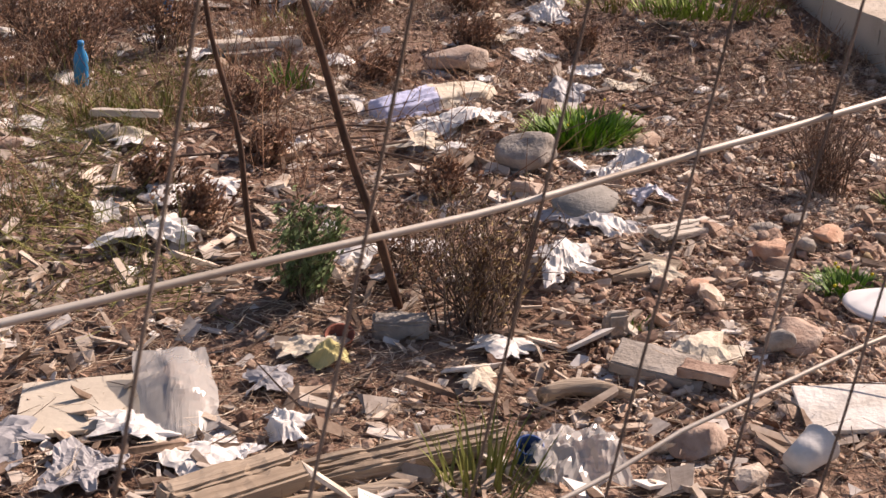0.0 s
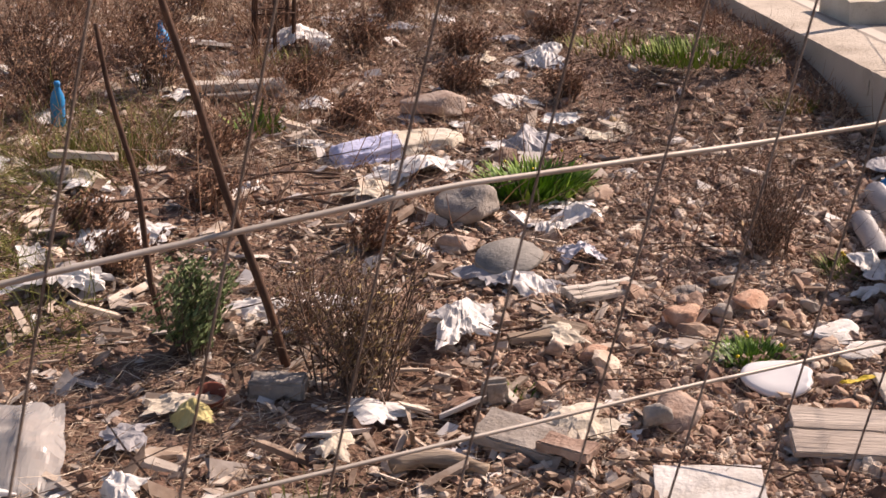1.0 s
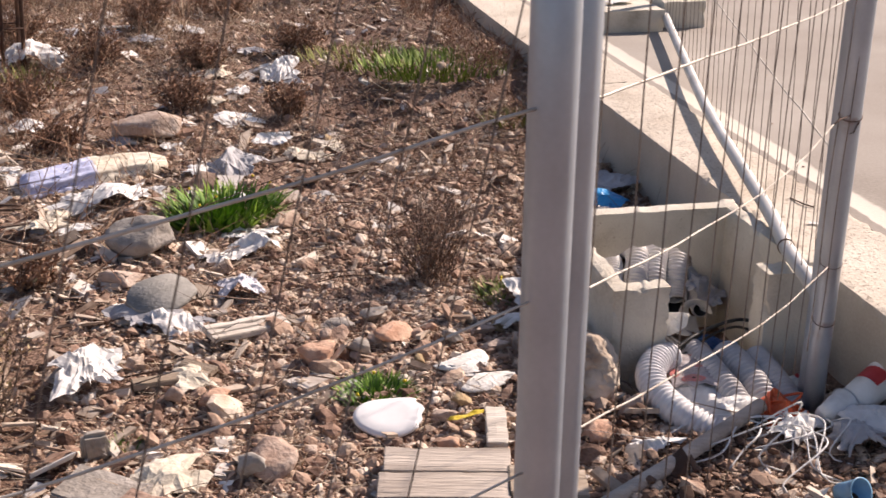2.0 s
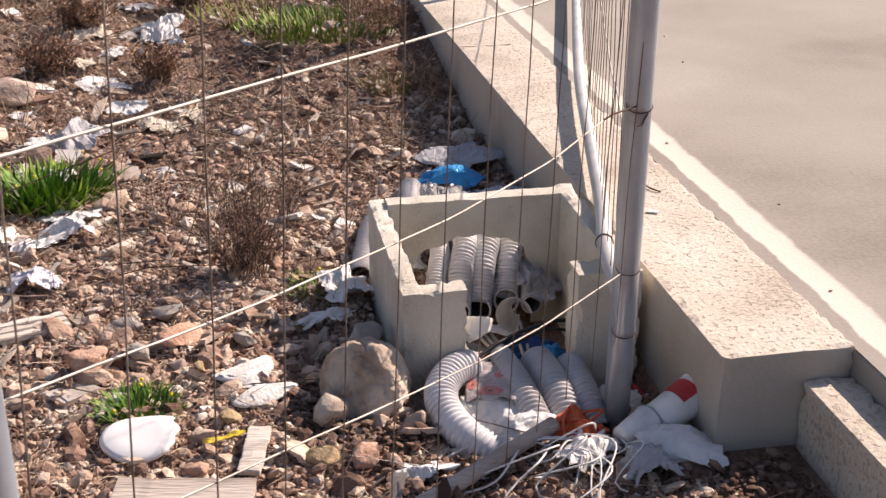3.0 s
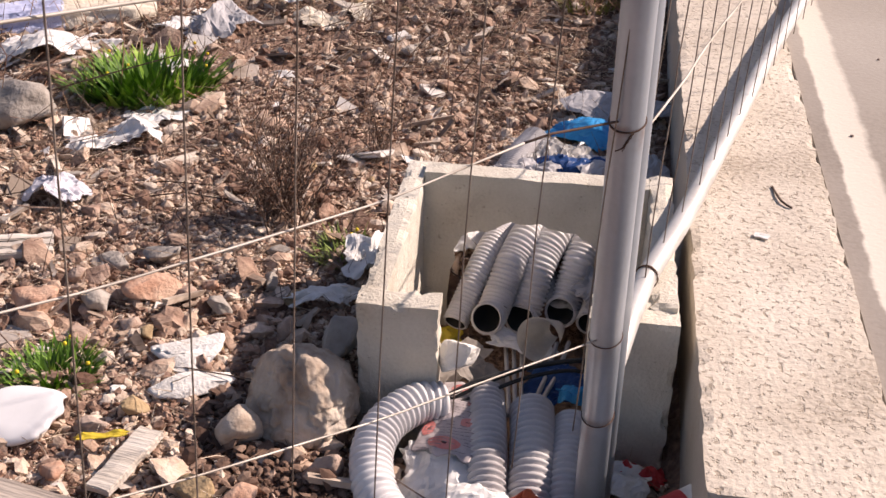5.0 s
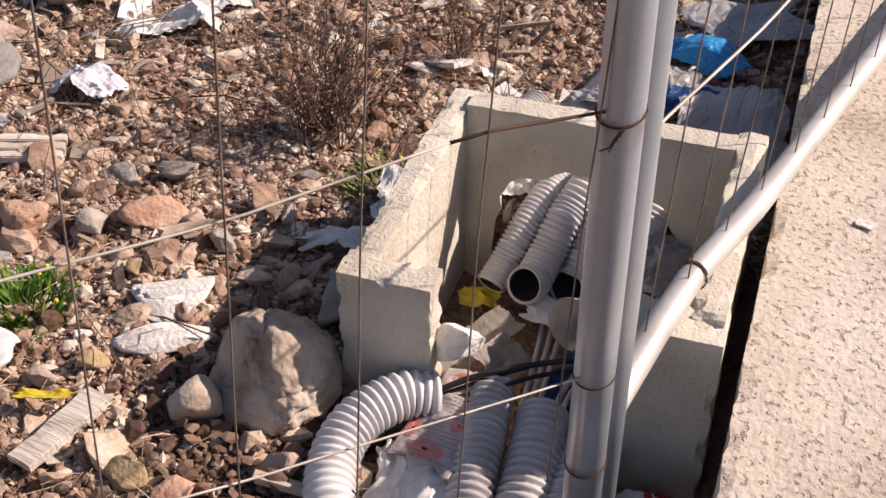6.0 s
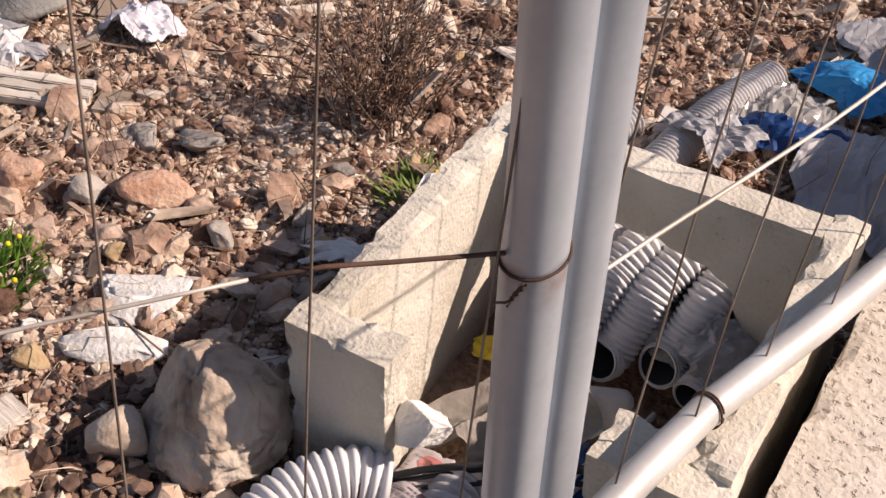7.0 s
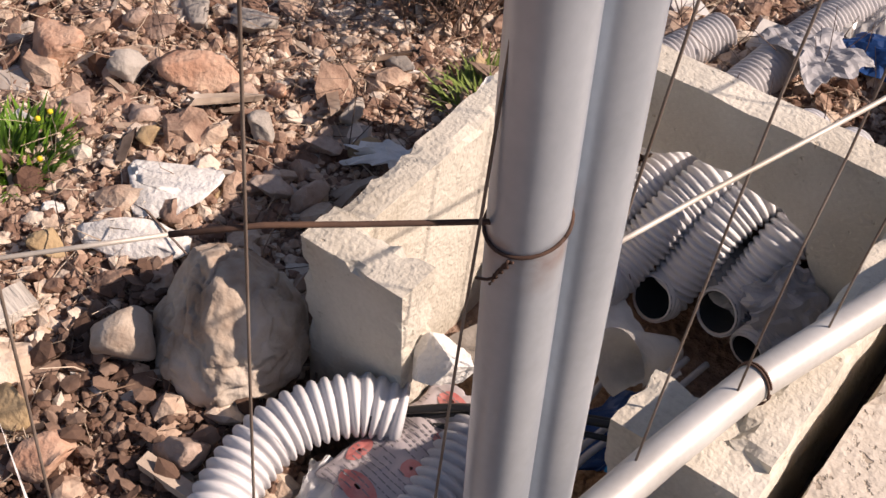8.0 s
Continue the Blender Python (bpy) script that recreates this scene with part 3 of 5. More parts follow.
conduit("bent pale grey corrugated conduit before the chamber", [(3.60, 3.02, 0.08), (3.545, 2.985, 0.09), (3.495, 2.91, 0.085), (3.485, 2.82, 0.07), (3.52, 2.72, 0.05), (3.60, 2.64, 0.02)], 0.046, PALECONDUIT, 0.0165)
conduit("short grey corrugated conduit before the chamber", [(3.69, 3.08, 0.065), (3.705, 2.98, 0.06), (3.72, 2.86, 0.04), (3.73, 2.76, 0.01)], 0.043, pitch=0.0155)
conduit("wide grey corrugated conduit stub before the chamber", [(3.795, 3.055, 0.055), (3.805, 2.97, 0.05), (3.812, 2.86, 0.03), (3.815, 2.77, 0.0)], 0.05, pitch=0.0165)
conduit("grey corrugated conduit beside the fence tube", [(3.885, 3.03, 0.05), (3.885, 2.95, 0.045), (3.885, 2.84, 0.03), (3.89, 2.74, 0.0)], 0.042, pitch=0.0155)
conduit("long grey corrugated conduit behind the chamber", [(3.60, 3.92, 0.05), (3.617, 4.06, 0.06), (3.642, 4.25, 0.065), (3.69, 4.47, 0.05)], 0.045)
conduit("long pale conduit beside the chamber's outer wall", [(3.39, 3.72, 0.05), (3.42, 3.83, 0.055), (3.455, 3.99, 0.055), (3.49, 4.14, 0.05)], 0.042)


# cables in and before the chamber
def cable(label, pts, r, mat, name="cable", group="loose cables"):
    return solo(name, tube_mesh(spline(pts, 0.02), r, 8), mat, label, "cable", group=group)


cable("thick black cable across the chamber mouth", [(3.565, 2.998, 0.090), (3.60, 3.02, 0.088), (3.67, 3.065, 0.108), (3.78, 3.13, 0.115), (3.90, 3.20, 0.10), (4.0, 3.25, 0.06)], 0.0058, BLACK)
cable("thick black cable across the chamber mouth", [(3.565, 2.99, 0.072), (3.605, 3.015, 0.068), (3.68, 3.05, 0.085), (3.78, 3.12, 0.095), (3.88, 3.17, 0.09), (3.97, 3.20, 0.05)], 0.0046, BLACK)
cable("thin black cable across the chamber mouth", [(3.57, 3.003, 0.078), (3.615, 3.03, 0.078), (3.69, 3.075, 0.10), (3.79, 3.15, 0.105), (3.90, 3.225, 0.085)], 0.004, BLACK)
for k, (a, b) in enumerate(((3.705, 3.735), (3.725, 3.75), (3.745, 3.765), (3.83, 3.80), (3.86, 3.815))):
    cable("thin grey-green cable leading out of a conduit", [(a, 3.42 + 0.01 * k, -0.03), ((a + b) / 2, 3.30, -0.02), (b, 3.17, 0.0), (b + 0.01, 3.06, 0.03)], 0.0055, GREYPL)
rc = random.Random(4)
for k in range(9):
    x, y = 3.74 + rc.uniform(-0.06, 0.08), 2.66 + rc.uniform(-0.05, 0.04)
    e = (3.35 + rc.uniform(0, 0.5), 2.45 + rc.uniform(-0.03, 0.22))
    cable("thin white cable trailing over the soil", [(x, y, 0.06), ((x * 2 + e[0]) / 3, (y * 2 + e[1]) / 3 + rc.uniform(-0.04, 0.04), 0.075), ((x + 2 * e[0]) / 3, (y + 2 * e[1]) / 3 + rc.uniform(-0.05, 0.05), gz(*e) + 0.035), (*e, gz(*e) + 0.012)], 0.0028, WHITEPL)
for k in range(10):
    x, y = 3.80 + rc.uniform(-0.1, 0.1), 2.62 + rc.uniform(-0.05, 0.05)
    a = rc.uniform(3.4, 5.4)
    ln = rc.uniform(0.12, 0.3)
    e = (x + math.cos(a) * ln, y + math.sin(a) * ln)
    cable("thin white cable looping over the soil", [(x, y, 0.06), (x + math.cos(a + 0.7) * ln * 0.5, y + math.sin(a + 0.7) * ln * 0.5, 0.10 + rc.uniform(-0.03, 0.03)), (*e, gz(*e) + 0.03), (e[0] + 0.05, e[1] + rc.uniform(-0.06, 0.02), gz(*e) + 0.012)], 0.0024, WHITEPL)
for k in range(3):
    a = k * 2.1
    cable("thin orange wire in a tangle", [(3.80 + 0.05 * math.cos(a), 2.70 + 0.04 * math.sin(a), 0.05), (3.83 + 0.05 * math.cos(a + 2), 2.72 + 0.04 * math.sin(a + 2), 0.085), (3.80 + 0.06 * math.cos(a + 4), 2.69 + 0.04 * math.sin(a + 4), 0.06), (3.86, 2.66, 0.04)], 0.004, ORANGE)


# ---------------- wire fence ----------------
N0, T0 = Vector((2.64, 1.19, 0)), Vector((3.93, 2.74, 0))
U0 = (Vector((0.87, 0.41, 0)) - N0).normalized()
U1 = (N0 - T0).normalized()


def along(table, s):
    """Height of a wire at the distance s, from a short table."""
    return float(np.interp(s, [p[0] for p in table], [p[1] for p in table]))


def wire(root, name, pts, r, mat):
    return part(name, tube_mesh(pts, r, 7), mat, root)


def rusted(base, heights):
    """Galvanised steel with rust that has run a little way down from the ties."""
    m = base.copy()
    m.name = "rust_stained_steel"
    t, nd = m.node_tree, m.node_tree.nodes
    b = nd["Principled BSDF"]
    old = b.inputs["Base Color"].links[0].from_socket
    co, sep, n = nd.new("ShaderNodeTexCoord"), nd.new("ShaderNodeSeparateXYZ"), nd.new("ShaderNodeTexNoise")
    n.inputs["Scale"].default_value, n.inputs["Detail"].default_value = 28, 5
    t.links.new(co.outputs["Object"], sep.inputs[0])
    t.links.new(co.outputs["Object"], n.inputs["Vector"])
    ramp = nd.new("ShaderNodeValToRGB")
    el = ramp.color_ramp.elements
    el[0].position, el[0].color = 0.0, (0, 0, 0, 1)
    el[1].position, el[1].color = 1.0, (0, 0, 0, 1)
    for h, k in heights:
        for q, v in ((h - 0.055, 0.0), (h - 0.018, 0.55 * k), (h - 0.004, k), (h + 0.008, 0.0)):
            e = el.new(q)
            e.color = (v, v, v, 1)
    t.links.new(sep.outputs["Z"], ramp.inputs["Fac"])
    rng_ = nd.new("ShaderNodeMapRange")
    rng_.inputs["From Min"].default_value, rng_.inputs["From Max"].default_value = 0.42, 0.68
    t.links.new(n.outputs["Fac"], rng_.inputs["Value"])
    mul, mix = nd.new("ShaderNodeMath"), nd.new("ShaderNodeMix")
    mul.operation = "MULTIPLY"
    t.links.new(ramp.outputs["Color"], mul.inputs[0])
    t.links.new(rng_.outputs["Result"], mul.inputs[1])
    mix.data_type = "RGBA"
    t.links.new(mul.outputs[0], mix.inputs[0])
    t.links.new(old, mix.inputs[6])
    mix.inputs[7].default_value = (0.20, 0.085, 0.04, 1)
    t.links.new(mix.outputs[2], b.inputs["Base Color"])
    return m


def upright(root, p, r=0.029, height=2.2, mat=None, foot=-0.1):
    bm = bmesh.new()
    tube_mesh([(p[0], p[1], foot), (p[0], p[1], 0.6), (p[0], p[1], 1.3), (p[0], p[1], height)], r, 28, bm)
    return part("upright", bm, mat or GALV, root, "galvanised steel tube")


def fence_panel(label, origin, u, length, first, pitch, lines, lean, wr, zlow, ztop, sag=0.006, mat=None, vr=0.8, rusty=-1):
    root = empty("wire_fence", label, "fence", group="wire fence panels")
    side = Vector((-u.y, u.x, 0))
    bulge = lambda s, z: side * sag * (nz(s, z, 0, 2.3, length) + 0.5 * nz(s, z, 0, 6, length + 2))
    for n, table in enumerate(lines):
        pts = [origin + u * s + bulge(s, 1) + Vector((0, 0, along(table, s))) for s in np.arange(0.0, length, 0.06)]
        if n == rusty:
            wire(root, "horizontal_wire", pts[:5], wr, RUST)
            pts = pts[4:]
        wire(root, "horizontal_wire", pts, wr * (1.0 if n == 0 else 0.8), mat or WIRE)
    s = first
    while s < length:
        pts = []
        for z in np.arange(zlow, ztop, 0.12):
            ss = s - lean * (z - 1.0)
            if -0.02 < ss < length:
                pts.append(origin + u * ss + bulge(ss, z) + side * 2 * wr + Vector((0, 0, z)))
        if len(pts) > 2:
            wire(root, "vertical_wire", pts, wr * vr, RUSTWIRE)
        s += pitch
    return root


p0 = fence_panel("leaning welded wire fence panel with pale horizontal wires", N0, U0, 3.2, 0.197, 0.121,
                 [[(0, 1.37), (0.13, 1.36), (0.3, 1.34), (0.5, 1.324), (0.7, 1.309), (0.9, 1.312), (1.16, 1.32), (1.4, 1.309), (1.7, 1.293), (2.0, 1.292), (3.2, 1.27)],
                  [(0, 1.13), (0.2, 1.108), (0.4, 1.09), (0.65, 1.082), (1.0, 1.10), (1.34, 1.115), (1.55, 1.098), (1.65, 1.075), (3.2, 1.04)],
                  [(0, 0.89), (0.6, 0.84), (3.2, 0.80)], [(0, 1.60), (3.2, 1.53)], [(0, 1.84), (3.2, 1.77)]], 0.27, 0.0023, 0.70, 1.95, mat=WIRE, sag=0.006, vr=0.5)
upright(p0, N0 + Vector((0.032, 0.048, 0)), 0.030)
p1 = fence_panel("welded wire fence panel tied to a steel tube", T0, U1, 2.0, 0.030, 0.157,
                 [[(0, 1.22), (0.6, 1.25), (1.2, 1.294), (1.56, 1.324), (1.9, 1.35), (2.0, 1.36)],
                  [(0, 0.895), (0.2, 0.925), (0.5, 0.915), (0.93, 0.945), (1.48, 1.02), (1.88, 1.09), (2.0, 1.11)],
                  [(0, 0.475), (0.5, 0.543), (0.85, 0.615), (1.27, 0.72), (1.89, 0.883), (2.0, 0.91)],
                  [(0, 1.60), (2.0, 1.62)], [(0, 1.95), (2.0, 1.86)]], 0.06, 0.0022, 0.30, 2.0, mat=WIRE, vr=0.58, rusty=1)
upright(p1, N0 + Vector((-0.009, 0.003, 0)), 0.030)
post_t = upright(p1, T0, 0.029, mat=rusted(GALV, ((0.30, 0.6), (0.475, 0.5), (0.893, 1.0))))
# the panel that runs on over the wall
R0, R1 = Vector((3.932, 2.83, 0)), Vector((5.40, 8.0, 0))
U2 = (R1 - R0).normalized()
p2 = fence_panel("welded wire fence panel standing over the low wall", R0, U2, 4.42, 0.077, 0.155,
                 [[(0, 0.78), (5.6, 0.80)], [(0, 1.20), (5.6, 1.22)], [(0, 1.62), (5.6, 1.64)]], -0.15, 0.0026, 0.36, 2.1, mat=WIRE, vr=0.55)
upright(p2, T0 + Vector((0.0137, 0.0595, 0)), 0.029)
rail_pts = [(3.945, 2.80, 0.345), (3.96, 2.88, 0.352), (4.01, 3.145, 0.36), (4.083, 3.38, 0.362), (4.25, 4.03, 0.362), (4.46, 4.83, 0.362), (4.90, 6.3, 0.365), (5.13, 7.06, 0.37)]
upright(p2, Vector((5.135, 7.075, 0)), 0.029, foot=0.40)
rail = part("bottom_rail", tube_mesh(spline(rail_pts, 0.12), 0.023, 24), PALETUBE, p2, "pale steel bottom rail")
bm = bmesh.new()
for a, z in ((0.0, 0.0), (0.4, 0.004)):
    tube_mesh([Vector((4.012, 3.15, 0.36)) + Vector((0.957 * math.cos(t), -0.29 * math.cos(t), math.sin(t))) * 0.0250 + Vector((0.27, 0.95, 0)) * (z + 0.004 * math.sin(t)) for t in np.linspace(a, a + 6.0, 22)], 0.0015, 6, bm)
part("wire_tie", bm, RUST, rail, "rusty twisted tie wire")


def tie(root, c, r, seed, tails=True, thick=0.0022):
    rr = random.Random(seed)
    bm = bmesh.new()
    tube_mesh([c + Vector((math.cos(t) * r, math.sin(t) * r, 0.009 * math.sin(t + 0.3))) for t in np.linspace(0.0, 6.28319, 30)], thick, 6, bm)
    if tails:
        q = c + Vector((0.30, -0.95, 0)) * (r + 0.001) + Vector((0, 0, -0.008))
        for o in (0.0, math.pi):
            # two wires twisted round each other, ending in short bent tails
            pts = [q + Vector((math.cos(9 * k / 12 + o) * 0.0017 - 0.0009 * k, -0.003 + math.sin(9 * k / 12 + o) * 0.0017, -0.0018 * k)) for k in range(13)]
            pts += [pts[-1] + Vector((-0.006 if o else 0.001, -0.003, -0.004)), pts[-1] + Vector((-0.016 if o else -0.002, -0.002, -0.010))]
            tube_mesh(pts, 0.0012, 6, bm)
    return part("wire_tie", bm, RUST, root, "rusty twisted tie wire")


tie(post_t, T0 + Vector((0, 0, 0.892)), 0.0302, 1, True, 0.0015)
tie(post_t, T0 + Vector((0, 0, 0.30)), 0.0300, 2, False, 0.0010)
tie(post_t, T0 + Vector((0, 0, 0.475)), 0.0300, 3, False, 0.0010)


# ---------------- stones ----------------
def stone(label, x, y, sx, sy, sz, mat, seed, rz=0, dz=0.0, sub=3, angular=1.0, name="stone", group="", rx=0, ry=0, cut=0.36):
    return solo(name, rock(sx, sy, sz, seed, sub, angular, cut), mat, label, "stone", on_ground(x, y, rz, dz, rx, ry), group)


def boulder():
    """A big rounded boulder leaning on the chamber, its broad worn face turned away from the sun."""
    bm = bmesh.new()
    bmesh.ops.create_icosphere(bm, subdivisions=6, radius=1)
    g = random.Random(29)
    flats = [(Vector((g.gauss(0, 1), g.gauss(0, 1), g.gauss(0, 0.8))).normalized(), g.uniform(0.84, 0.97)) for _ in range(9)]
    face = [(Vector((-0.50, -0.68, 0.50)).normalized(), 0.068), (Vector((-0.90, -0.20, 0.42)).normalized(), 0.100), (Vector((0.1, -0.93, 0.36)).normalized(), 0.092)]
    for v in bm.verts:
        c = v.co.copy()
        for n, d in flats:
            over = c.dot(n) - d
            if over > 0:
                c -= n * over * 0.7
        k = 1 + 0.09 * noise.noise(c * 1.2 + Vector((14, 3, 0))) + 0.05 * noise.noise(c * 3.3 + Vector((0, 7, 0)))
        p = Vector((c.x * 0.126 * k, c.y * 0.120 * k, c.z * 0.120 * k))
        for n, d in face:
            over = p.dot(n) - d
            if over > 0:
                p -= n * over * 0.85
        q = p * 9 + Vector((noise.noise(c * 3), noise.noise(c * 3 + Vector((5, 0, 0))), 0)) * 0.3
        dent = 0.004 * noise.noise(p * 24) + 0.0035 * noise.noise(p * 60) + 0.0016 * noise.noise(p * 150)
        for f, off, depth in ((0.9, 23.0, 0.006), (1.5, 41.0, 0.005)):
            dent -= depth * math.exp(-(noise.noise(q * f + Vector((off, off, 0))) / 0.05) ** 2)
        v.co = p + c.normalized() * dent + Vector((0, 0, 0.062))
    return solo("boulder", bm, BOULDER, "large rounded beige boulder with shallow cracks leaning on the chamber", "stone", on_ground(3.297, 2.972, 0))


boulder()
stone("brown rounded stone beside the boulder", 3.19, 2.875, 0.13, 0.10, 0.11, BOULDER, 8, 40, angular=0.3)
stone("grey stone wedged behind the boulder", 3.33, 3.22, 0.16, 0.14, 0.13, GREYSTONE, 12, 10)
stone("pinkish orange angular stone", 2.81, 3.40, 0.165, 0.12, 0.10, PINKSTONE, 5, 35)
stone("ochre yellow stone on gravel", 2.93, 2.94, 0.085, 0.075, 0.055, OCHRE, 6, 30)
stone("ochre yellow stone on gravel", 2.86, 3.22, 0.06, 0.05, 0.04, OCHRE, 7, 80)
stone("flat white broken stone", 2.985, 3.15, 0.27, 0.20, 0.035, WHITESTONE, 9, 60, dz=0.016)
stone("flat white broken stone", 3.03, 3.03, 0.20, 0.13, 0.032, WHITESTONE, 10, 20, dz=0.014)
stone("greyish oval stone on gravel", 3.0, 3.36, 0.075, 0.095, 0.06, GREYSTONE, 14, 10)
stone("grey-brown flat stone on gravel", 2.66, 3.53, 0.13, 0.09, 0.05, GREYSTONE, 15, 0)
stone("dark red-brown stone on gravel", 3.12, 3.26, 0.085, 0.075, 0.06, STONE, 16, 0)
stone("dark red-brown stone on gravel", 3.19, 3.28, 0.085, 0.07, 0.06, STONE, 17, 70)
stone("pink rough stone on gravel", 3.26, 2.67, 0.12, 0.12, 0.09, PINKSTONE, 18, 0)
stone("red-brown stone beside the conduit", 3.40, 2.785, 0.11, 0.09, 0.09, STONE, 19, 0)
stone("pale pinkish stone on gravel", 2.86, 2.87, 0.10, 0.08, 0.06, STONE, 20, 0)
stone("pink angular stone on the gravel slope", 2.56, 3.27, 0.15, 0.12, 0.10, PINKSTONE, 91, 20)
stone("grey-brown angular stone on the gravel slope", 2.78, 3.57, 0.13, 0.10, 0.08, GREYSTONE, 92, 60)
stone("dusty angular stone on the gravel slope", 2.70, 3.32, 0.105, 0.085, 0.07, GREYSTONE, 93, 10)
stone("flat dusty stone on the gravel slope", 2.64, 3.46, 0.14, 0.09, 0.055, STONE, 94, 35)
stone("pale yellowish stone on gravel", 3.15, 2.69, 0.09, 0.08, 0.065, OCHRE, 95, 0)
stone("dark stone in the chamber's shade", 3.09, 3.50, 0.08, 0.07, 0.05, GREYSTONE, 96, 80)
stone("pinkish stone in the chamber's shade", 3.11, 3.40, 0.085, 0.07, 0.06, STONE, 97, 15)
stone("small white stone chip", 2.87, 3.0, 0.05, 0.045, 0.035, WHITESTONE, 21, 0)
stone("large grey dusty rock beside the green tuft", 2.02, 4.36, 0.27, 0.22, 0.20, GREYSTONE, 83, 15, sub=4, angular=0.5, cut=0.5)
stone("pale rounded rock among the rubble", 2.36, 2.68, 0.2, 0.16, 0.10, STONE, 23, 30)
stone("orange-brown stone among rubble", 2.23, 3.07, 0.14, 0.09, 0.06, PINKSTONE, 24, 10)
stone("grey-white rock among rubble", 2.12, 3.1, 0.09, 0.08, 0.07, STONE, 25, 40)
stone("pale angular rock beside the clear bag", 1.93, 2.2, 0.20, 0.15, 0.12, STONE, 26, 20)
stone("grey rock under the litter", 2.32, 2.66, 0.12, 0.10, 0.10, GREYSTONE, 27, 0)
stone("grey stone beside a broken board", 0.35, 4.95, 0.22, 0.15, 0.13, GREYSTONE, 28, 0)
stone("pale flat stone in dry grass", -0.05, 4.85, 0.25, 0.13, 0.08, STONE, 29, 10)
stone("rough pinkish lump of rubble", 2.05, 5.9, 0.46, 0.34, 0.24, STONE, 30, 10, sub=4)
stone("pale lump of rubble", 2.9, 8.2, 0.3, 0.2, 0.16, BOULDER, 31, 10)
stone("grey slab of broken paving", 1.0, 6.35, 0.5, 0.25, 0.09, GREYSTONE, 32, 5)
solo("stone", rock(0.10, 0.085, 0.105, 71, 4, 1.0, 0.42), WHITESTONE, "broken angular white stone in the chamber mouth", "stone", pose(3.628, 3.068, 0.135, 6, 4, 30), smooth_faces=False)
r = random.Random(77)
protos = [rock(0.08, 0.064, 0.05, 40 + k, 3, 1.0, 0.34) for k in range(8)]
proto_me = []
for k, b in enumerate(protos):
    me = bpy.data.meshes.new("stone")
    b.normal_update()
    b.to_mesh(me)
    b.free()
    me.materials.append((STONE, PINKSTONE, STONE, GREYSTONE, STONE, OCHRE, STONE, WHITESTONE)[k])
    for f in me.polygons:
        f.use_smooth = True
    proto_me.append(me)
for k in range(235):
    if k < 165:
        x, y = r.uniform(2.4, 3.45), r.uniform(2.4, 4.2)
    else:
        x, y = r.uniform(0.3, 3.9), r.uniform(2.2, 6.5)
    if 3.2 < x < 4.15 and 2.7 < y < 3.8:
        continue
    s = r.choice((0.35, 0.42, 0.5, 0.5, 0.6, 0.7, 0.85, 1.1))
    ob = new("stone", proto_me[0 if r.random() < 0.3 else r.randrange(7) if r.random() < 0.95 else 7])
    ob.matrix_world = on_ground(x, y, r.uniform(0, 360), -0.004, r.uniform(-15, 15), r.uniform(-15, 15)) @ Matrix.Diagonal((s, s * r.uniform(0.8, 1.2), s * r.uniform(0.8, 1.2), 1))
    tagged(ob, "small rough stone lying on the gravel", "stone", "loose stones")


# ---------------- loose cover of the ground ----------------
def keep(x, y):
    return (x < 4.1 or (y < 2.5 and x < 4.32)) and not (3.4 < x < 4.1 and 2.95 < y < 3.7)


def scatter(n, box, seed, bias=None):
    g = np.random.default_rng(seed)
    out = []
    while len(out) < n:
        x, y = g.uniform(box[0], box[1]), g.uniform(box[2], box[3])
        if keep(x, y) and (bias is None or g.random() < bias(x, y)):
            out.append((x, y))
    return out


def ico(level):
    bm = bmesh.new()
    bmesh.ops.create_icosphere(bm, subdivisions=level, radius=0.5)
    v = np.array([q.co[:] for q in bm.verts])
    f = np.array([[q.index for q in w.verts] for w in bm.faces])
    bm.free()
    return v / np.linalg.norm(v, axis=1)[:, None] * 0.5, f


CRUMBV, CRUMBF = ico(1)
ICOV, ICOF = ico(2)


def many(name, mat, label, places, sizes, flatness, seed, category, shape=None, faces=None, lift=0.25):
    g = np.random.default_rng(seed)
    n = len(places)
    base = ICOV if shape is None else shape
    fc = ICOF if faces is None else faces
    v = np.repeat(base[None], n, 0) * (1 + g.normal(0, 0.13, (n, len(base), 1)))
    dims = np.stack([sizes * g.uniform(0.8, 1.4, n), sizes * g.uniform(0.6, 1.1, n), sizes * flatness * g.uniform(0.6, 1.3, n)], 1)
    v = v * dims[:, None, :]
    a = g.uniform(0, 2 * math.pi, n)
    tilt = g.normal(0, 0.35, (n, 2))
    ca, sa = np.cos(a), np.sin(a)
    x = v[:, :, 0] * ca[:, None] - v[:, :, 1] * sa[:, None]
    y = v[:, :, 0] * sa[:, None] + v[:, :, 1] * ca[:, None]
    z = v[:, :, 2] + x * tilt[:, :1] + y * tilt[:, 1:]
    px = np.array([p[0] for p in places])
    py = np.array([p[1] for p in places])
    pz = np.array([gz(*p) for p in places]) + dims[:, 2] * lift
    vs = np.stack([x + px[:, None], y + py[:, None], z + pz[:, None]], 2).reshape(-1, 3)
    fs = (fc[None] + (np.arange(n) * len(base))[:, None, None]).reshape(-1, fc.shape[1])
    me = bpy.data.meshes.new(name)
    me.from_pydata(vs.tolist(), [], fs.tolist())
    me.materials.append(mat)
    return tagged(new(name, me), label, category, kind="stuff")


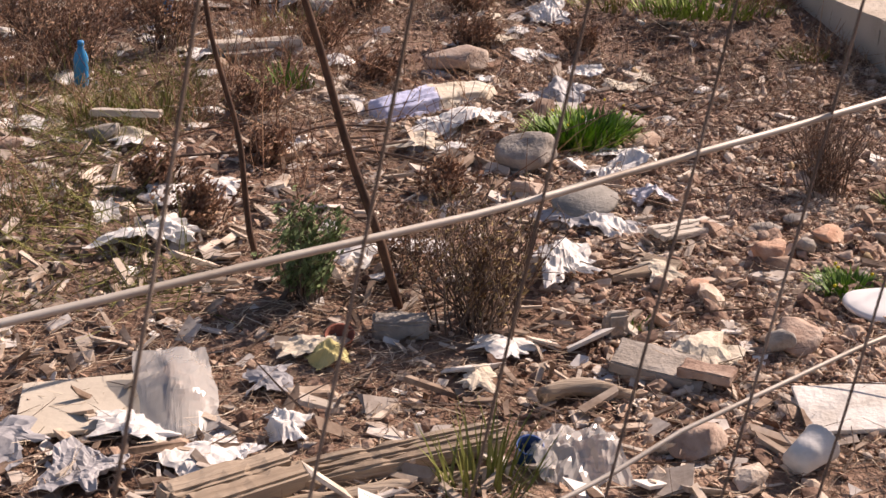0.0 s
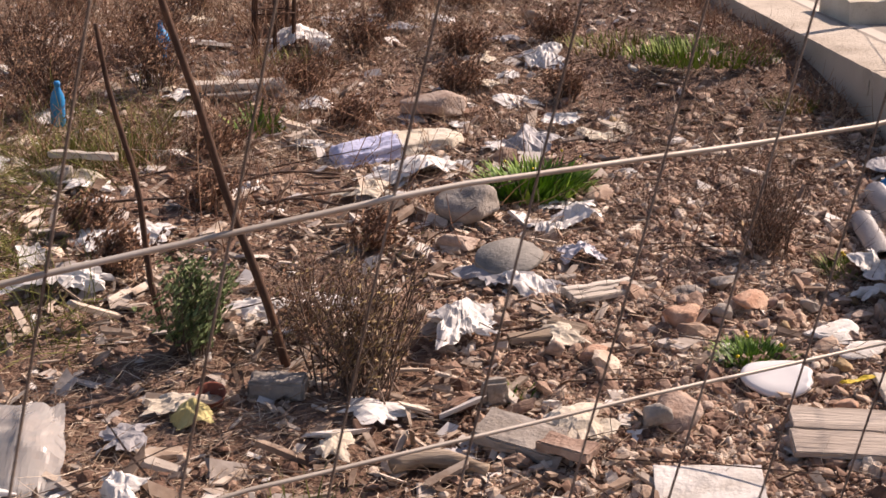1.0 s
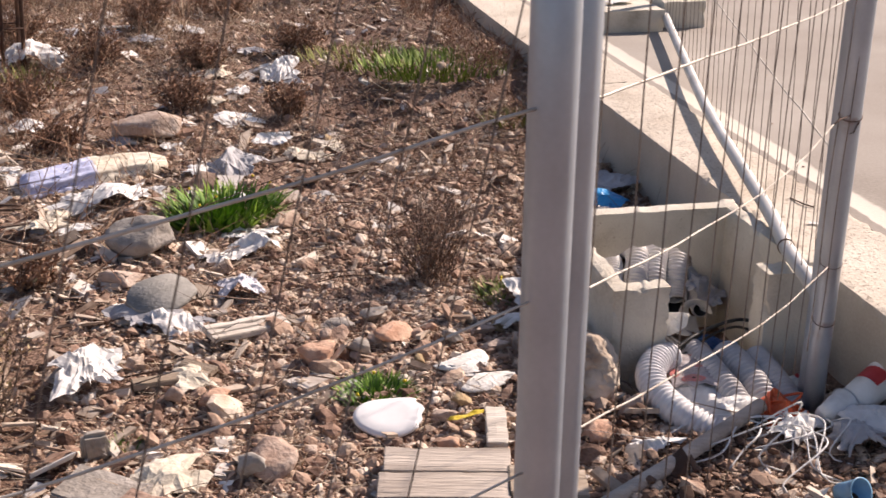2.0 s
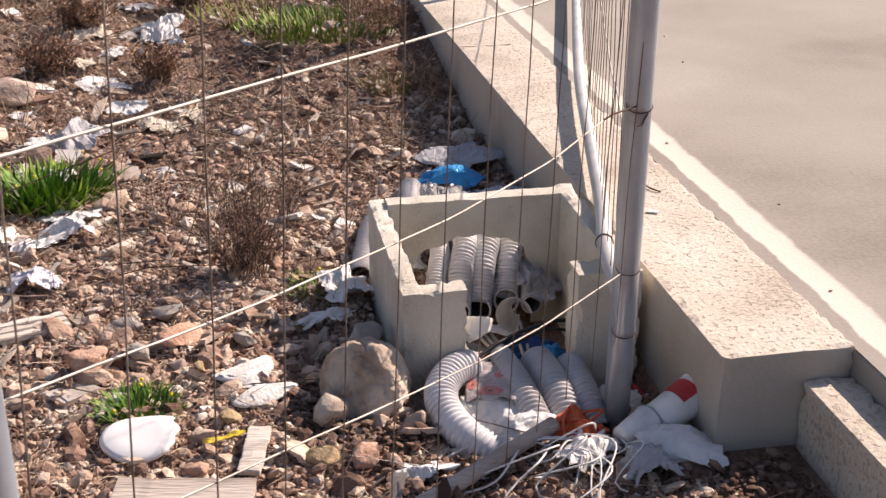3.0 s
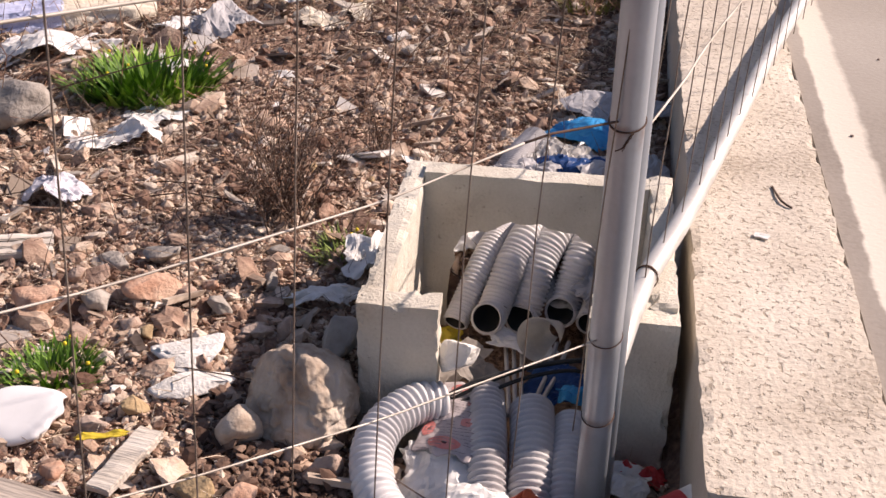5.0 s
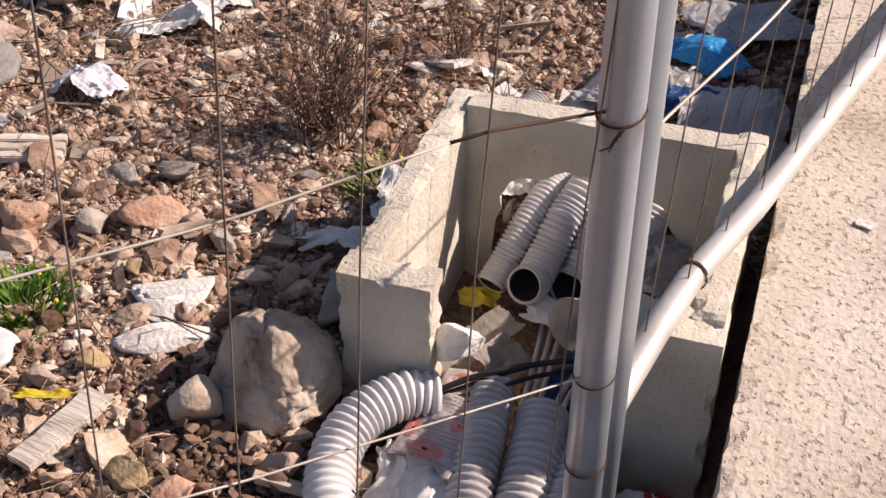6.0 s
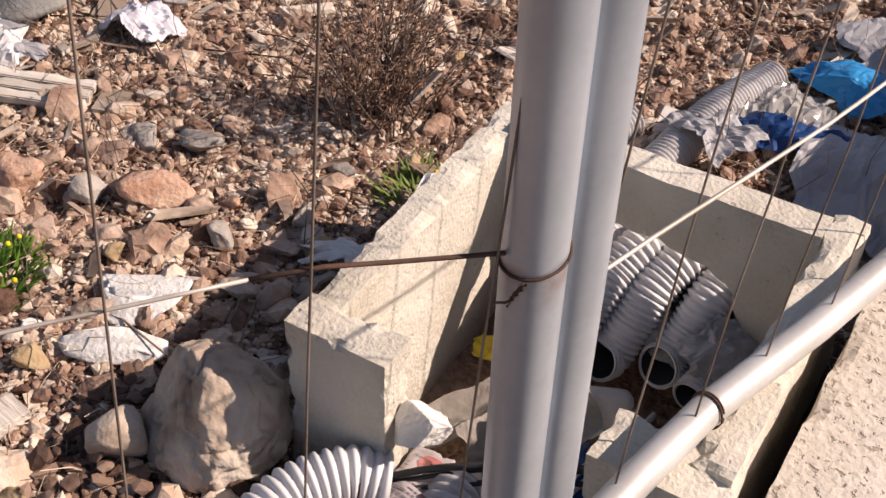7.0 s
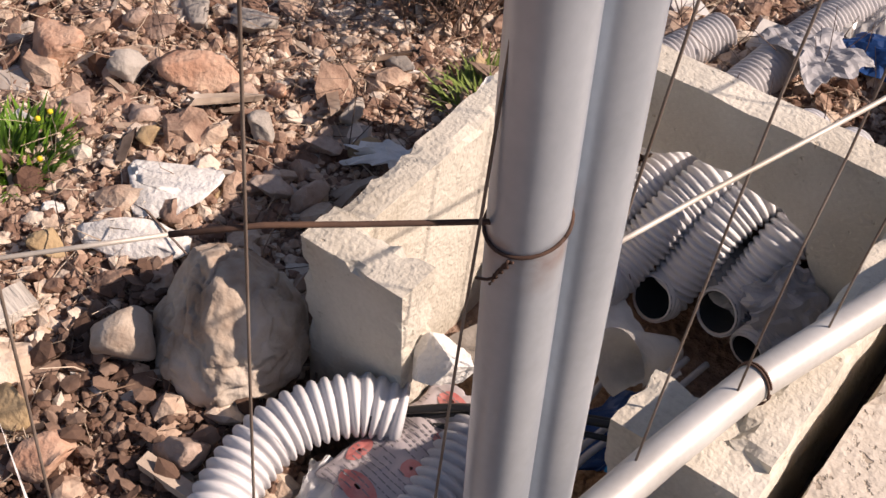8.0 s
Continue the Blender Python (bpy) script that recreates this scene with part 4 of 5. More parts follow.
gr = np.random.default_rng(9)
stony = lambda x, y: 0.25 + 0.75 * smooth(1.2, 2.6, x) if y < 6 else 0.4
near = lambda x, y: stony(x, y) * (1.0 if y < 4.2 else 0.6)
P = scatter(62000, (1.8, 4.1, 2.1, 4.9), 1, near)
many("gravel_fine", PEBBLE, "fine reddish and beige gravel on soil", P, gr.gamma(1.5, 0.0052, len(P)) + 0.0035, 0.7, 2, "gravel", CRUMBV, CRUMBF)
P = scatter(7000, (1.8, 4.1, 2.1, 4.6), 31, stony)
many("gravel", PEBBLE, "reddish and beige gravel on soil", P, gr.gamma(1.7, 0.0055, len(P)) + 0.007, 0.62, 32, "gravel")
P = scatter(360, (2.2, 4.1, 2.2, 4.4), 3, stony)
many("gravel_coarse", PEBBLE, "coarse pinkish and brown rubble stones", P, gr.gamma(3, 0.009, len(P)) + 0.015, 0.6, 4, "gravel")
P = scatter(24000, (-1.6, 4.1, -0.4, 9.5), 5, lambda x, y: stony(x, y) * (1.0 if y > 4.4 or x < 2.2 else 0.3))
many("gravel_far", PEBBLE, "scattered stones over the waste ground", P, gr.gamma(1.6, 0.010, len(P)) + 0.008, 0.6, 6, "gravel", CRUMBV, CRUMBF)
BOX = np.array([(x, y, z) for z in (-0.5, 0.5) for x, y in ((-0.5, -0.35), (0.5, -0.5), (0.4, 0.5), (-0.5, 0.4))], float)
BOXF = np.array([(3, 2, 1, 0), (4, 5, 6, 7), (0, 1, 5, 4), (1, 2, 6, 5), (2, 3, 7, 6), (3, 0, 4, 7)])
dirty = lambda x, y: 0.9 if x < 2.4 else 0.3
P = scatter(2600, (-1.6, 4.1, 1.6, 9.5), 7, dirty)
many("litter_scraps", CHIP, "small pale scraps of paper, plastic and rubble", P, gr.gamma(2.2, 0.014, len(P)) + 0.012, 0.12, 8, "litter", BOX, BOXF, 1.2)


damp = lambda x, y: smooth(3.0, 3.4, x) * max(0.0, min(1.0, 0.75 + 1.2 * nz(x, y, 0, 3.0, 51)))
P = scatter(6000, (3.0, 4.3, 1.7, 2.66), 35, damp) + scatter(1500, (3.08, 3.42, 2.70, 3.02), 39, None)
many("leaf_litter", DARKLITTER, "dark damp soil crumbs and rotten leaves", P, gr.gamma(2.0, 0.0045, len(P)) + 0.005, 0.5, 36, "leaf litter", CRUMBV, CRUMBF, 1.6)


pale = lambda x, y: (0.95 if x < 2.2 else 0.35) * max(0.05, min(1.0, 0.5 + 1.4 * nz(x, y, 0, 1.6, 21)))
P = scatter(5600, (-1.4, 4.1, 1.7, 5.8), 17, pale)
CHIPV = BOX * np.array([1.0, 0.28, 1.0])
many("wood_chips", CHIPWOOD, "bleached wood splinters and chips on the soil", P, gr.gamma(2.0, 0.016, len(P)) + 0.012, 0.10, 18, "wood chips", CHIPV, BOXF, 2.2)


def strands(name, mat, label, places, lengths, thick, seed, category, rise=0.25):
    """Straw, twigs and dead stalks as thin three-sided sticks."""
    g = np.random.default_rng(seed)
    n = len(places)
    a = g.uniform(0, 2 * math.pi, n)
    el = np.abs(g.normal(0, rise, n))
    d = np.stack([np.cos(a) * np.cos(el), np.sin(a) * np.cos(el), np.sin(el)], 1)
    c = np.array([(x, y, gz(x, y) + 0.006) for x, y in places])
    bend = np.stack([-np.sin(a), np.cos(a), np.zeros(n)], 1) * (g.normal(0, 0.12, n) * lengths)[:, None]
    mid, end = c + d * lengths[:, None] * 0.5 + bend, c + d * lengths[:, None]
    side = np.stack([-np.sin(a), np.cos(a), np.zeros(n)], 1)
    up = np.cross(d, side)
    vs = np.empty((n, 9, 3))
    for k, (p, q) in enumerate(((c, 1.0), (mid, 0.85), (end, 0.45))):
        for j, (s, u) in enumerate(((1, 0), (-0.5, 0.87), (-0.5, -0.87))):
            vs[:, 3 * k + j] = p + (side * s + up * u) * (thick * q)[:, None]
    f = np.array([(3 * k + j, 3 * k + (j + 1) % 3, 3 * k + 3 + (j + 1) % 3, 3 * k + 3 + j) for k in range(2) for j in range(3)])
    fs = (f[None] + (np.arange(n) * 9)[:, None, None]).reshape(-1, 4)
    me = bpy.data.meshes.new(name)
    me.from_pydata(vs.reshape(-1, 3).tolist(), [], fs.tolist())
    me.materials.append(mat)
    return tagged(new(name, me), label, category, kind="stuff")


weedy = lambda x, y: 0.15 + 0.85 * max(0.0, min(1.0, 0.5 + 1.3 * nz(x, y, 0, 0.9, 12))) * (1.0 if x < 2.5 else 0.45)
P = scatter(38000, (-1.6, 4.1, 0.2, 6.0), 11, weedy)
strands("dry_straw", STRAW, "dry straw and dead grass lying on the soil", P, gr.gamma(3, 0.018, len(P)) + 0.015, gr.uniform(0.0007, 0.0016, len(P)), 12, "dry grass")
P = scatter(20000, (-2.2, 4.1, 5.0, 12.0), 13, weedy)
strands("dry_grass_far", STRAW, "dry brown grass over the waste ground", P, gr.gamma(3, 0.022, len(P)) + 0.03, gr.uniform(0.0012, 0.0026, len(P)), 14, "dry grass", 0.7)
P = scatter(9000, (-3.0, 4.0, 8.0, 15.0), 41, None)
strands("dry_grass_pale", STRAW, "pale dry grass on the far ground", P, gr.gamma(3, 0.035, len(P)) + 0.05, gr.uniform(0.002, 0.004, len(P)), 42, "dry grass", 0.9)
wild = lambda x, y: (1.0 if x < 1.2 else 0.35 if x < 2.3 else 0.08) * max(0.0, min(1.0, 0.35 + 1.6 * nz(x, y, 0, 1.2, 33)))
P = scatter(6500, (-2.2, 3.6, 4.0, 11.0), 19, wild)
strands("rusty_stalks", DRYLEAF, "upright rust-brown dead stalks", P, gr.gamma(4, 0.05, len(P)) + 0.05, gr.uniform(0.0012, 0.0026, len(P)), 20, "dry stalks", 1.1)
olive = lambda x, y: max(0.0, min(1.0, 0.45 + 1.8 * nz(x, y, 0, 1.5, 41)))
P = scatter(3000, (-1.6, 0.75, 3.2, 6.2), 21, olive)
strands("yellowing_grass", OLIVE, "yellowing olive grass among dry weeds", P, gr.gamma(3, 0.04, len(P)) + 0.03, gr.uniform(0.001, 0.002, len(P)), 22, "grass", 0.8)
foot = lambda x, y: max(0.0, min(1.0, 0.5 + 1.6 * nz(x, y, 0, 2.2, 61)))
P = scatter(1500, (3.72, 4.1, 5.6, 9.5), 37, foot)
strands("wall_foot_grass", DRYLEAF, "dull brown dead grass along the foot of the wall", P, gr.gamma(3, 0.018, len(P)) + 0.03, gr.uniform(0.0014, 0.0030, len(P)), 38, "dry grass", 0.9)
P = scatter(1500, (2.2, 4.0, 3.4, 6.5), 23, None)
strands("thin_stalks", BROWNBRANCH, "thin upright dead stalks on the gravel", P, gr.gamma(3, 0.03, len(P)) + 0.03, gr.uniform(0.0008, 0.0016, len(P)), 24, "dry stalks", 0.9)
P = scatter(750, (-1.6, 4.1, 1.8, 7.5), 15, weedy)
strands("twigs", BROWNBRANCH, "dark broken twigs on the soil", P, gr.gamma(3, 0.07, len(P)) + 0.06, gr.uniform(0.0015, 0.004, len(P)), 16, "twigs", 0.15)


# ---------------- plants ----------------
tuft("grass_tuft", "bright green leafy grass tuft", 2.33, 4.70, 620, 0.165, 0.165, 0.0165, GRASS, 1, 1.05, 1.3, 20, flowers=6)
tuft("grass_tuft", "small green weed with yellow flowers", 2.70, 3.04, 520, 0.095, 0.07, 0.008, GRASS, 2, 1.2, flowers=4)
tuft("grass_tuft", "small green weed with yellow flowers beside the chamber", 3.25, 3.70, 220, 0.085, 0.075, 0.006, PALEGRASS, 3, 1.1, flowers=4)
tuft("grass_tuft", "pale green grass tuft near the wall", 3.80, 5.75, 160, 0.13, 0.09, 0.006, OLIVE, 4, 0.8)
tuft("grass_tuft", "broad patch of fresh green grass", 3.60, 6.6, 620, 0.36, 0.12, 0.009, PATCHGRASS, 5, 0.9, 1.3)
tuft("grass_tuft", "broad patch of pale green grass", 3.35, 7.2, 260, 0.35, 0.12, 0.008, OLIVE, 6, 0.9, 1.3)
tuft("grass_tuft", "leafy green weed among the litter", 1.14, 5.75, 60, 0.13, 0.20, 0.016, GRASS, 7, 0.7)
tuft("grass_tuft", "leafy green weed among the litter", 0.30, 5.35, 140, 0.14, 0.2, 0.008, OLIVE, 8, 0.7)
tuft("grass_tuft", "olive grass beside the dark stakes", 0.55, 5.3, 160, 0.2, 0.2, 0.007, OLIVE, 9, 0.7)
tuft("grass_tuft", "green grass beside a log", 1.40, 2.12, 60, 0.1, 0.26, 0.006, OLIVE, 10, 0.6)
tuft("grass_tuft", "small green weed beside a grey brick", 1.98, 2.88, 40, 0.04, 0.07, 0.006, GRASS, 11, 0.7)
tuft("grass_tuft", "olive grass beside the far litter", 1.3, 7.1, 120, 0.25, 0.16, 0.01, OLIVE, 12, 0.8)
shrub("green_shrub", "small grey-green bushy shrub", 1.08, 3.22, 0.13, 0.26, 46, BROWNBRANCH, GREYGREEN, 3, 0.010, 26)
shrub("dry_shrub", "dry reddish-brown shrub with thin stems", 1.56, 2.98, 0.34, 0.38, 80, BROWNBRANCH, MIXLEAF, 4, 0.008, 8, 0.0019, 0.75)
shrub("dry_shrub", "dry reddish-brown shrub with thin stems", 1.42, 3.4, 0.24, 0.24, 36, BROWNBRANCH, DRYLEAF, 5, 0.007, 10)
shrub("dry_shrub", "thin dark dry weed beside the gravel", 3.03, 3.88, 0.24, 0.32, 70, BROWNBRANCH, DRYLEAF, 6, 0.006, 8)
shrub("dry_shrub", "thin dark dry weed beside the gravel", 3.2, 4.35, 0.1, 0.2, 12, BROWNBRANCH, DRYLEAF, 7, 0.006, 6)
sr = random.Random(31)
for k, (x, y, s, h) in enumerate(((-0.55, 5.6, 0.5, 0.6), (0.1, 6.2, 0.5, 0.55), (-0.2, 7.0, 0.6, 0.6), (0.55, 6.6, 0.45, 0.5), (-1.0, 6.6, 0.6, 0.65), (0.4, 7.6, 0.5, 0.5), (1.7, 7.4, 0.4, 0.35), (2.2, 6.4, 0.35, 0.28), (2.75, 6.2, 0.3, 0.25), (2.0, 8.4, 0.6, 0.4), (0.6, 8.8, 0.7, 0.5), (-1.4, 8.2, 0.8, 0.7), (2.9, 7.6, 0.4, 0.3), (3.2, 9.4, 0.6, 0.35), (-0.4, 4.6, 0.3, 0.3), (0.6, 4.3, 0.2, 0.2), (1.5, 9.8, 0.7, 0.4), (1.35, 6.5, 0.35, 0.3), (0.95, 5.3, 0.3, 0.25), (1.6, 5.75, 0.4, 0.22), (2.5, 8.9, 0.6, 0.3), (1.2, 8.2, 0.5, 0.4), (-0.9, 5.0, 0.5, 0.5), (-0.3, 8.9, 0.7, 0.6), (2.3, 7.2, 0.4, 0.3), (0.75, 3.9, 0.25, 0.22), (1.0, 4.6, 0.3, 0.2), (1.65, 4.1, 0.25, 0.18))):
    shrub("dry_shrub", "dry rust-brown shrub on the waste ground", x, y, s * 0.6, h * 0.75, 48, BROWNBRANCH, DRYLEAF, 50 + k, 0.011, 12, 0.0022)


# ---------------- litter and timber ----------------
def scrap(name, label, category, x, y, w, h, amp, mat, seed, rz=0, dz=0.004, lift=0.0, rx=0, ry=0, ragged=0.14, nx=22, ny=16):
    return solo(name, sheet(w, h, amp, seed, nx, ny, lift, ragged), mat, label, category, on_ground(x, y, rz, dz, rx, ry), smooth_faces=False)


def cloth():
    """A long limp bundle, one end lilac, the other cream, with soft folds along it."""
    root = empty("cloth_bundle", "limp lilac and cream cloth lying on the litter", "cloth", on_ground(1.77, 5.28, 16, 0.0))
    for nm, x0, x1, mat, lb in (("lilac_end", -0.30, 0.02, LILAC, "lilac cloth"), ("cream_end", 0.0, 0.36, CREAM, "cream cloth")):
        bm = bmesh.new()
        rings = []
        for k in range(41):
            x = x0 + (x1 - x0) * k / 40
            end = max(0.15, min(1.0, (x + 0.305) / 0.03) * min(1.0, (0.37 - x) / 0.09)) ** 0.5
            half = (0.104 - 0.09 * max(0, x)) * end * (1 + 0.15 * nz(x, 0, 0, 9, 3))
            tall = (0.095 - 0.07 * abs(x + 0.02)) * (0.5 + 0.5 * end)
            if nm == "cream_end" and k == 0:
                half, tall = half * 0.9, tall * 0.9
            mid = 0.05 * math.sin(x * 5.0)
            row = []
            for j in range(33):
                a = math.pi * j / 32
                f = 1 + 0.07 * math.sin(a * 6 + 5 * nz(x, a, 0, 3, 5)) + 0.13 * nz(x * 0.7, a * 0.5, 0, 12, 8) + 0.05 * nz(x, a, 0, 40, 2)
                row.append(bm.verts.new((x, mid + half * math.cos(a) * f, max(0.0, tall * math.sin(a) ** 0.7 * f))))
            rings.append(row)
        for p, q in zip(rings, rings[1:]):
            for j in range(32):
                bm.faces.new((p[j], q[j], q[j + 1], p[j + 1]))
        bm.faces.new(rings[0])
        bm.faces.new(rings[-1][::-1])
        bmesh.ops.recalc_face_normals(bm, faces=bm.faces[:])
        part(nm, bm, mat, root, lb)


cloth()
bm = bmesh.new()
prof = [(0.0, 0.016), (0.05, 0.0155), (0.083, 0.013), (0.094, 0.007), (0.097, 0.0), (0.094, 0.0), (0.088, 0.008), (0.05, 0.012), (0.0, 0.0125)]
rows_ = [[bm.verts.new((q * (1.0 if math.cos(a) < 0.75 else 0.86 + 0.05 * math.sin(a * 9)) * math.cos(a), q * 0.78 * (1 + 0.05 * math.sin(a * 3)) * math.sin(a), z + 0.012 * (q * math.cos(a) / 0.1) ** 2)) for a in np.linspace(0, 6.28319, 48, endpoint=False)] for q, z in prof[1:-1]]
for p, q in zip(rows_, rows_[1:]):
    for k in range(48):
        bm.faces.new((p[k], p[(k + 1) % 48], q[(k + 1) % 48], q[k]))
bm.faces.new(rows_[0][::-1])
bm.faces.new(rows_[-1])
bmesh.ops.recalc_face_normals(bm, faces=bm.faces[:])
solo("white_lid", bm, WHITELID, "broken oval white plastic lid on gravel", "plastic lid", on_ground(2.715, 2.86, -8, 0.034, 9, -4) @ Matrix.Diagonal((1.1, 1.16, 1.1, 1)))
scrap("paper_scrap", "torn white plastic bag piece", "plastic scrap", 2.13, 3.62, 0.13, 0.20, 0.03, WHITEPL, 6, 30, lift=0.05)
scrap("paper_scrap", "crumpled grey and white film", "plastic scrap", 2.36, 3.86, 0.15, 0.13, 0.04, LITTERFOIL, 7, 0, lift=0.05)
scrap("paper_scrap", "torn white plastic bag near the green tuft", "plastic scrap", 2.37, 4.27, 0.28, 0.12, 0.035, WHITEPL, 8, 25, lift=0.04)
scrap("paper_scrap", "shredded white foam sheet", "plastic scrap", 1.87, 3.28, 0.17, 0.22, 0.045, WHITEPL, 9, 10, lift=0.06, ragged=0.5)
scrap("paper_scrap", "white foil scrap among dry grass", "plastic scrap", 2.60, 5.62, 0.16, 0.11, 0.02, WHITEPL, 10, -10, 0.05, rx=20)
scrap("paper_scrap", "white paper heap below the cloth", "paper", 1.85, 4.92, 0.36, 0.2, 0.04, WHITEPL, 11, 10, lift=0.06, ragged=0.3)
scrap("paper_scrap", "grey paper scraps beside the tuft", "paper", 2.38, 5.3, 0.24, 0.2, 0.04, GREYPL, 12, 40, lift=0.05, ragged=0.3)
scrap("paper_scrap", "torn white plastic bag by the rebar", "plastic bag", 1.30, 7.55, 0.34, 0.3, 0.07, WHITEPL, 13, 0, lift=0.14, ragged=0.3)
scrap("paper_scrap", "pale torn plastic sheet on litter", "plastic bag", 2.75, 7.0, 0.24, 0.3, 0.05, WHITEPL, 14, 0, lift=0.05, ragged=0.35)
scrap("clear_sheet", "crumpled translucent plastic sheet", "plastic sheet", 0.725, 2.62, 0.19, 0.34, 0.007, CLEAR, 15, 5, 0.05, 0.10, rx=14, ragged=0.03)
scrap("paper_scrap", "torn white paper under the translucent sheet", "paper", 0.80, 2.36, 0.20, 0.14, 0.02, WHITEPL, 16, 30)
scrap("paper_scrap", "torn grey paper beside the board", "paper", 0.52, 2.32, 0.18, 0.16, 0.03, GREYPL, 17, 70, lift=0.03)
scrap("clear_bag", "crumpled translucent plastic bag", "plastic bag", 1.62, 2.19, 0.20, 0.20, 0.045, CLEAR, 18, 0, lift=0.10)
scrap("paper_scrap", "white crumpled paper beside a log", "paper", 0.98, 2.44, 0.10, 0.08, 0.03, WHITEPL, 19, 0, lift=0.04, ragged=0.4)
scrap("paper_scrap", "white plastic scraps in a heap", "plastic scrap", 0.60, 3.74, 0.30, 0.14, 0.05, WHITEPL, 20, 0, lift=0.06, ragged=0.5)
scrap("paper_scrap", "white cup lying in straw", "paper cup", 0.43, 4.05, 0.09, 0.09, 0.01, WHITEPL, 21, 20, 0.03, rx=40)
scrap("blue_bag", "bright blue plastic bag behind the chamber", "plastic bag", 3.86, 4.50, 0.24, 0.13, 0.02, BLUE, 24, -35, 0.03, 0.06, rx=6)
scrap("blue_bag", "dark blue plastic bag behind the chamber", "plastic bag", 3.82, 4.26, 0.24, 0.11, 0.025, DARKBLUE, 25, 10, 0.02, 0.06)
scrap("clear_bag", "crumpled grey clear film behind the chamber", "plastic film", 3.75, 4.36, 0.22, 0.18, 0.04, CLEAR, 26, 20, 0.03, 0.05)
scrap("paper_scrap", "grey paper sheet behind the chamber", "paper", 3.95, 4.72, 0.30, 0.24, 0.02, GREYPL, 27, 30, 0.04, 0.05)
scrap("paper_scrap", "lilac-grey plastic sheet behind the chamber", "plastic sheet", 3.98, 4.14, 0.26, 0.36, 0.03, GREYPL, 28, 10, 0.02, 0.04)
scrap("paper_scrap", "grey paper behind the chamber wall", "paper", 3.68, 4.12, 0.18, 0.13, 0.03, GREYPL, 29, -30, 0.05, 0.03)
scrap("paper_scrap", "white paper beside the long conduit", "paper", 3.33, 3.62, 0.12, 0.16, 0.03, WHITEPL, 30, 20, 0.02, 0.04, ragged=0.4)
scrap("paper_scrap", "white paper beside the long conduit", "paper", 3.25, 3.44, 0.16, 0.07, 0.02, WHITEPL, 31, 20, 0.01, 0.02, ragged=0.4)
scrap("paper_scrap", "translucent film over the conduits", "plastic film", 3.79, 3.62, 0.20, 0.14, 0.03, CLEAR, 32, -10, 0.12, 0.04)
scrap("paper_scrap", "grey film draped over a conduit", "plastic film", 3.93, 3.56, 0.14, 0.12, 0.03, GREYPL, 33, -30, 0.16, 0.03, rx=10, ry=25)
scrap("paper_scrap", "white torn film behind the broken hole", "plastic film", 3.55, 3.78, 0.11, 0.09, 0.02, WHITEPL, 52, 15, 0.02, 0.05)
scrap("yellow_leaf_bag", "yellow plastic scrap in the chamber", "plastic scrap", 3.545, 3.47, 0.08, 0.05, 0.015, YELLOW, 34, 20, 0.06, rx=20)
scrap("paper_scrap", "grey cardboard in the chamber", "cardboard", 3.585, 3.29, 0.22, 0.075, 0.008, CARDGREY, 35, 55, 0.09, 0.0, rx=15, ry=-10, ragged=0.08)
scrap("paper_scrap", "grey cardboard in the chamber", "cardboard", 3.66, 3.24, 0.12, 0.09, 0.01, CARDGREY, 36, 70, 0.11, 0.0, rx=25, ry=10, ragged=0.1)
scrap("blue_sheet", "dark blue plastic in the chamber", "plastic bag", 3.86, 3.26, 0.16, 0.16, 0.03, DARKBLUE, 37, 0, 0.06, 0.03)
scrap("blue_sheet", "bright blue plastic in the chamber", "plastic bag", 3.88, 3.20, 0.07, 0.05, 0.02, BLUE, 38, 0, 0.11, 0.03)
scrap("yellow_scrap", "thin yellow strip of plastic", "plastic scrap", 2.915, 2.80, 0.10, 0.028, 0.012, YELLOW, 39, 15, 0.03)
scrap("yellow_sponge", "pale yellow sponge lump", "sponge", 1.11, 2.80, 0.10, 0.09, 0.02, PALEYEL, 40, 20, 0.02, 0.10)
scrap("paper_scrap", "white bag with torn corners before the wall", "plastic bag", 4.03, 2.56, 0.20, 0.16, 0.02, WHITEPL, 41, -20, 0.02, 0.05)
scrap("paper_scrap", "white paper wrapping beside the fence tube", "paper", 3.98, 2.92, 0.14, 0.12, 0.03, WHITEPL, 42, 0, 0.03, 0.06)
scrap("paper_scrap", "red and grey wrapping in the corner", "wrapping", 4.04, 2.98, 0.10, 0.09, 0.03, RED, 43, 0, 0.05, 0.05)
scrap("orange_sheet", "orange plastic netting scrap", "plastic scrap", 3.80, 2.69, 0.17, 0.15, 0.035, ORANGE, 44, 10, 0.02, 0.08, ragged=0.3)
scrap("paper_scrap", "white film over the conduits", "plastic film", 3.68, 2.74, 0.20, 0.12, 0.02, WHITEPL, 45, 5, 0.03, 0.06)
scrap("paper_scrap", "white scrap beside the trailing cables", "paper", 3.38, 2.58, 0.12, 0.08, 0.02, WHITEPL, 46, 20, 0.01, 0.02, ragged=0.4)
scrap("paper_scrap", "stiff pale sheet of card below the conduits", "cardboard", 3.745, 3.40, 0.15, 0.10, 0.008, WHITEPL, 47, -20, 0.10, 0.0, rx=-12, ry=6, ragged=0.10)
scrap("paper_scrap", "white torn film at the fence tube's foot", "plastic film", 3.80, 2.58, 0.16, 0.10, 0.03, WHITEPL, 48, 40, 0.01, 0.04, ragged=0.4)
scrap("paper_scrap", "grey torn film at the fence tube's foot", "plastic film", 3.92, 2.48, 0.14, 0.11, 0.03, GREYPL, 49, 10, 0.01, 0.04, ragged=0.4)
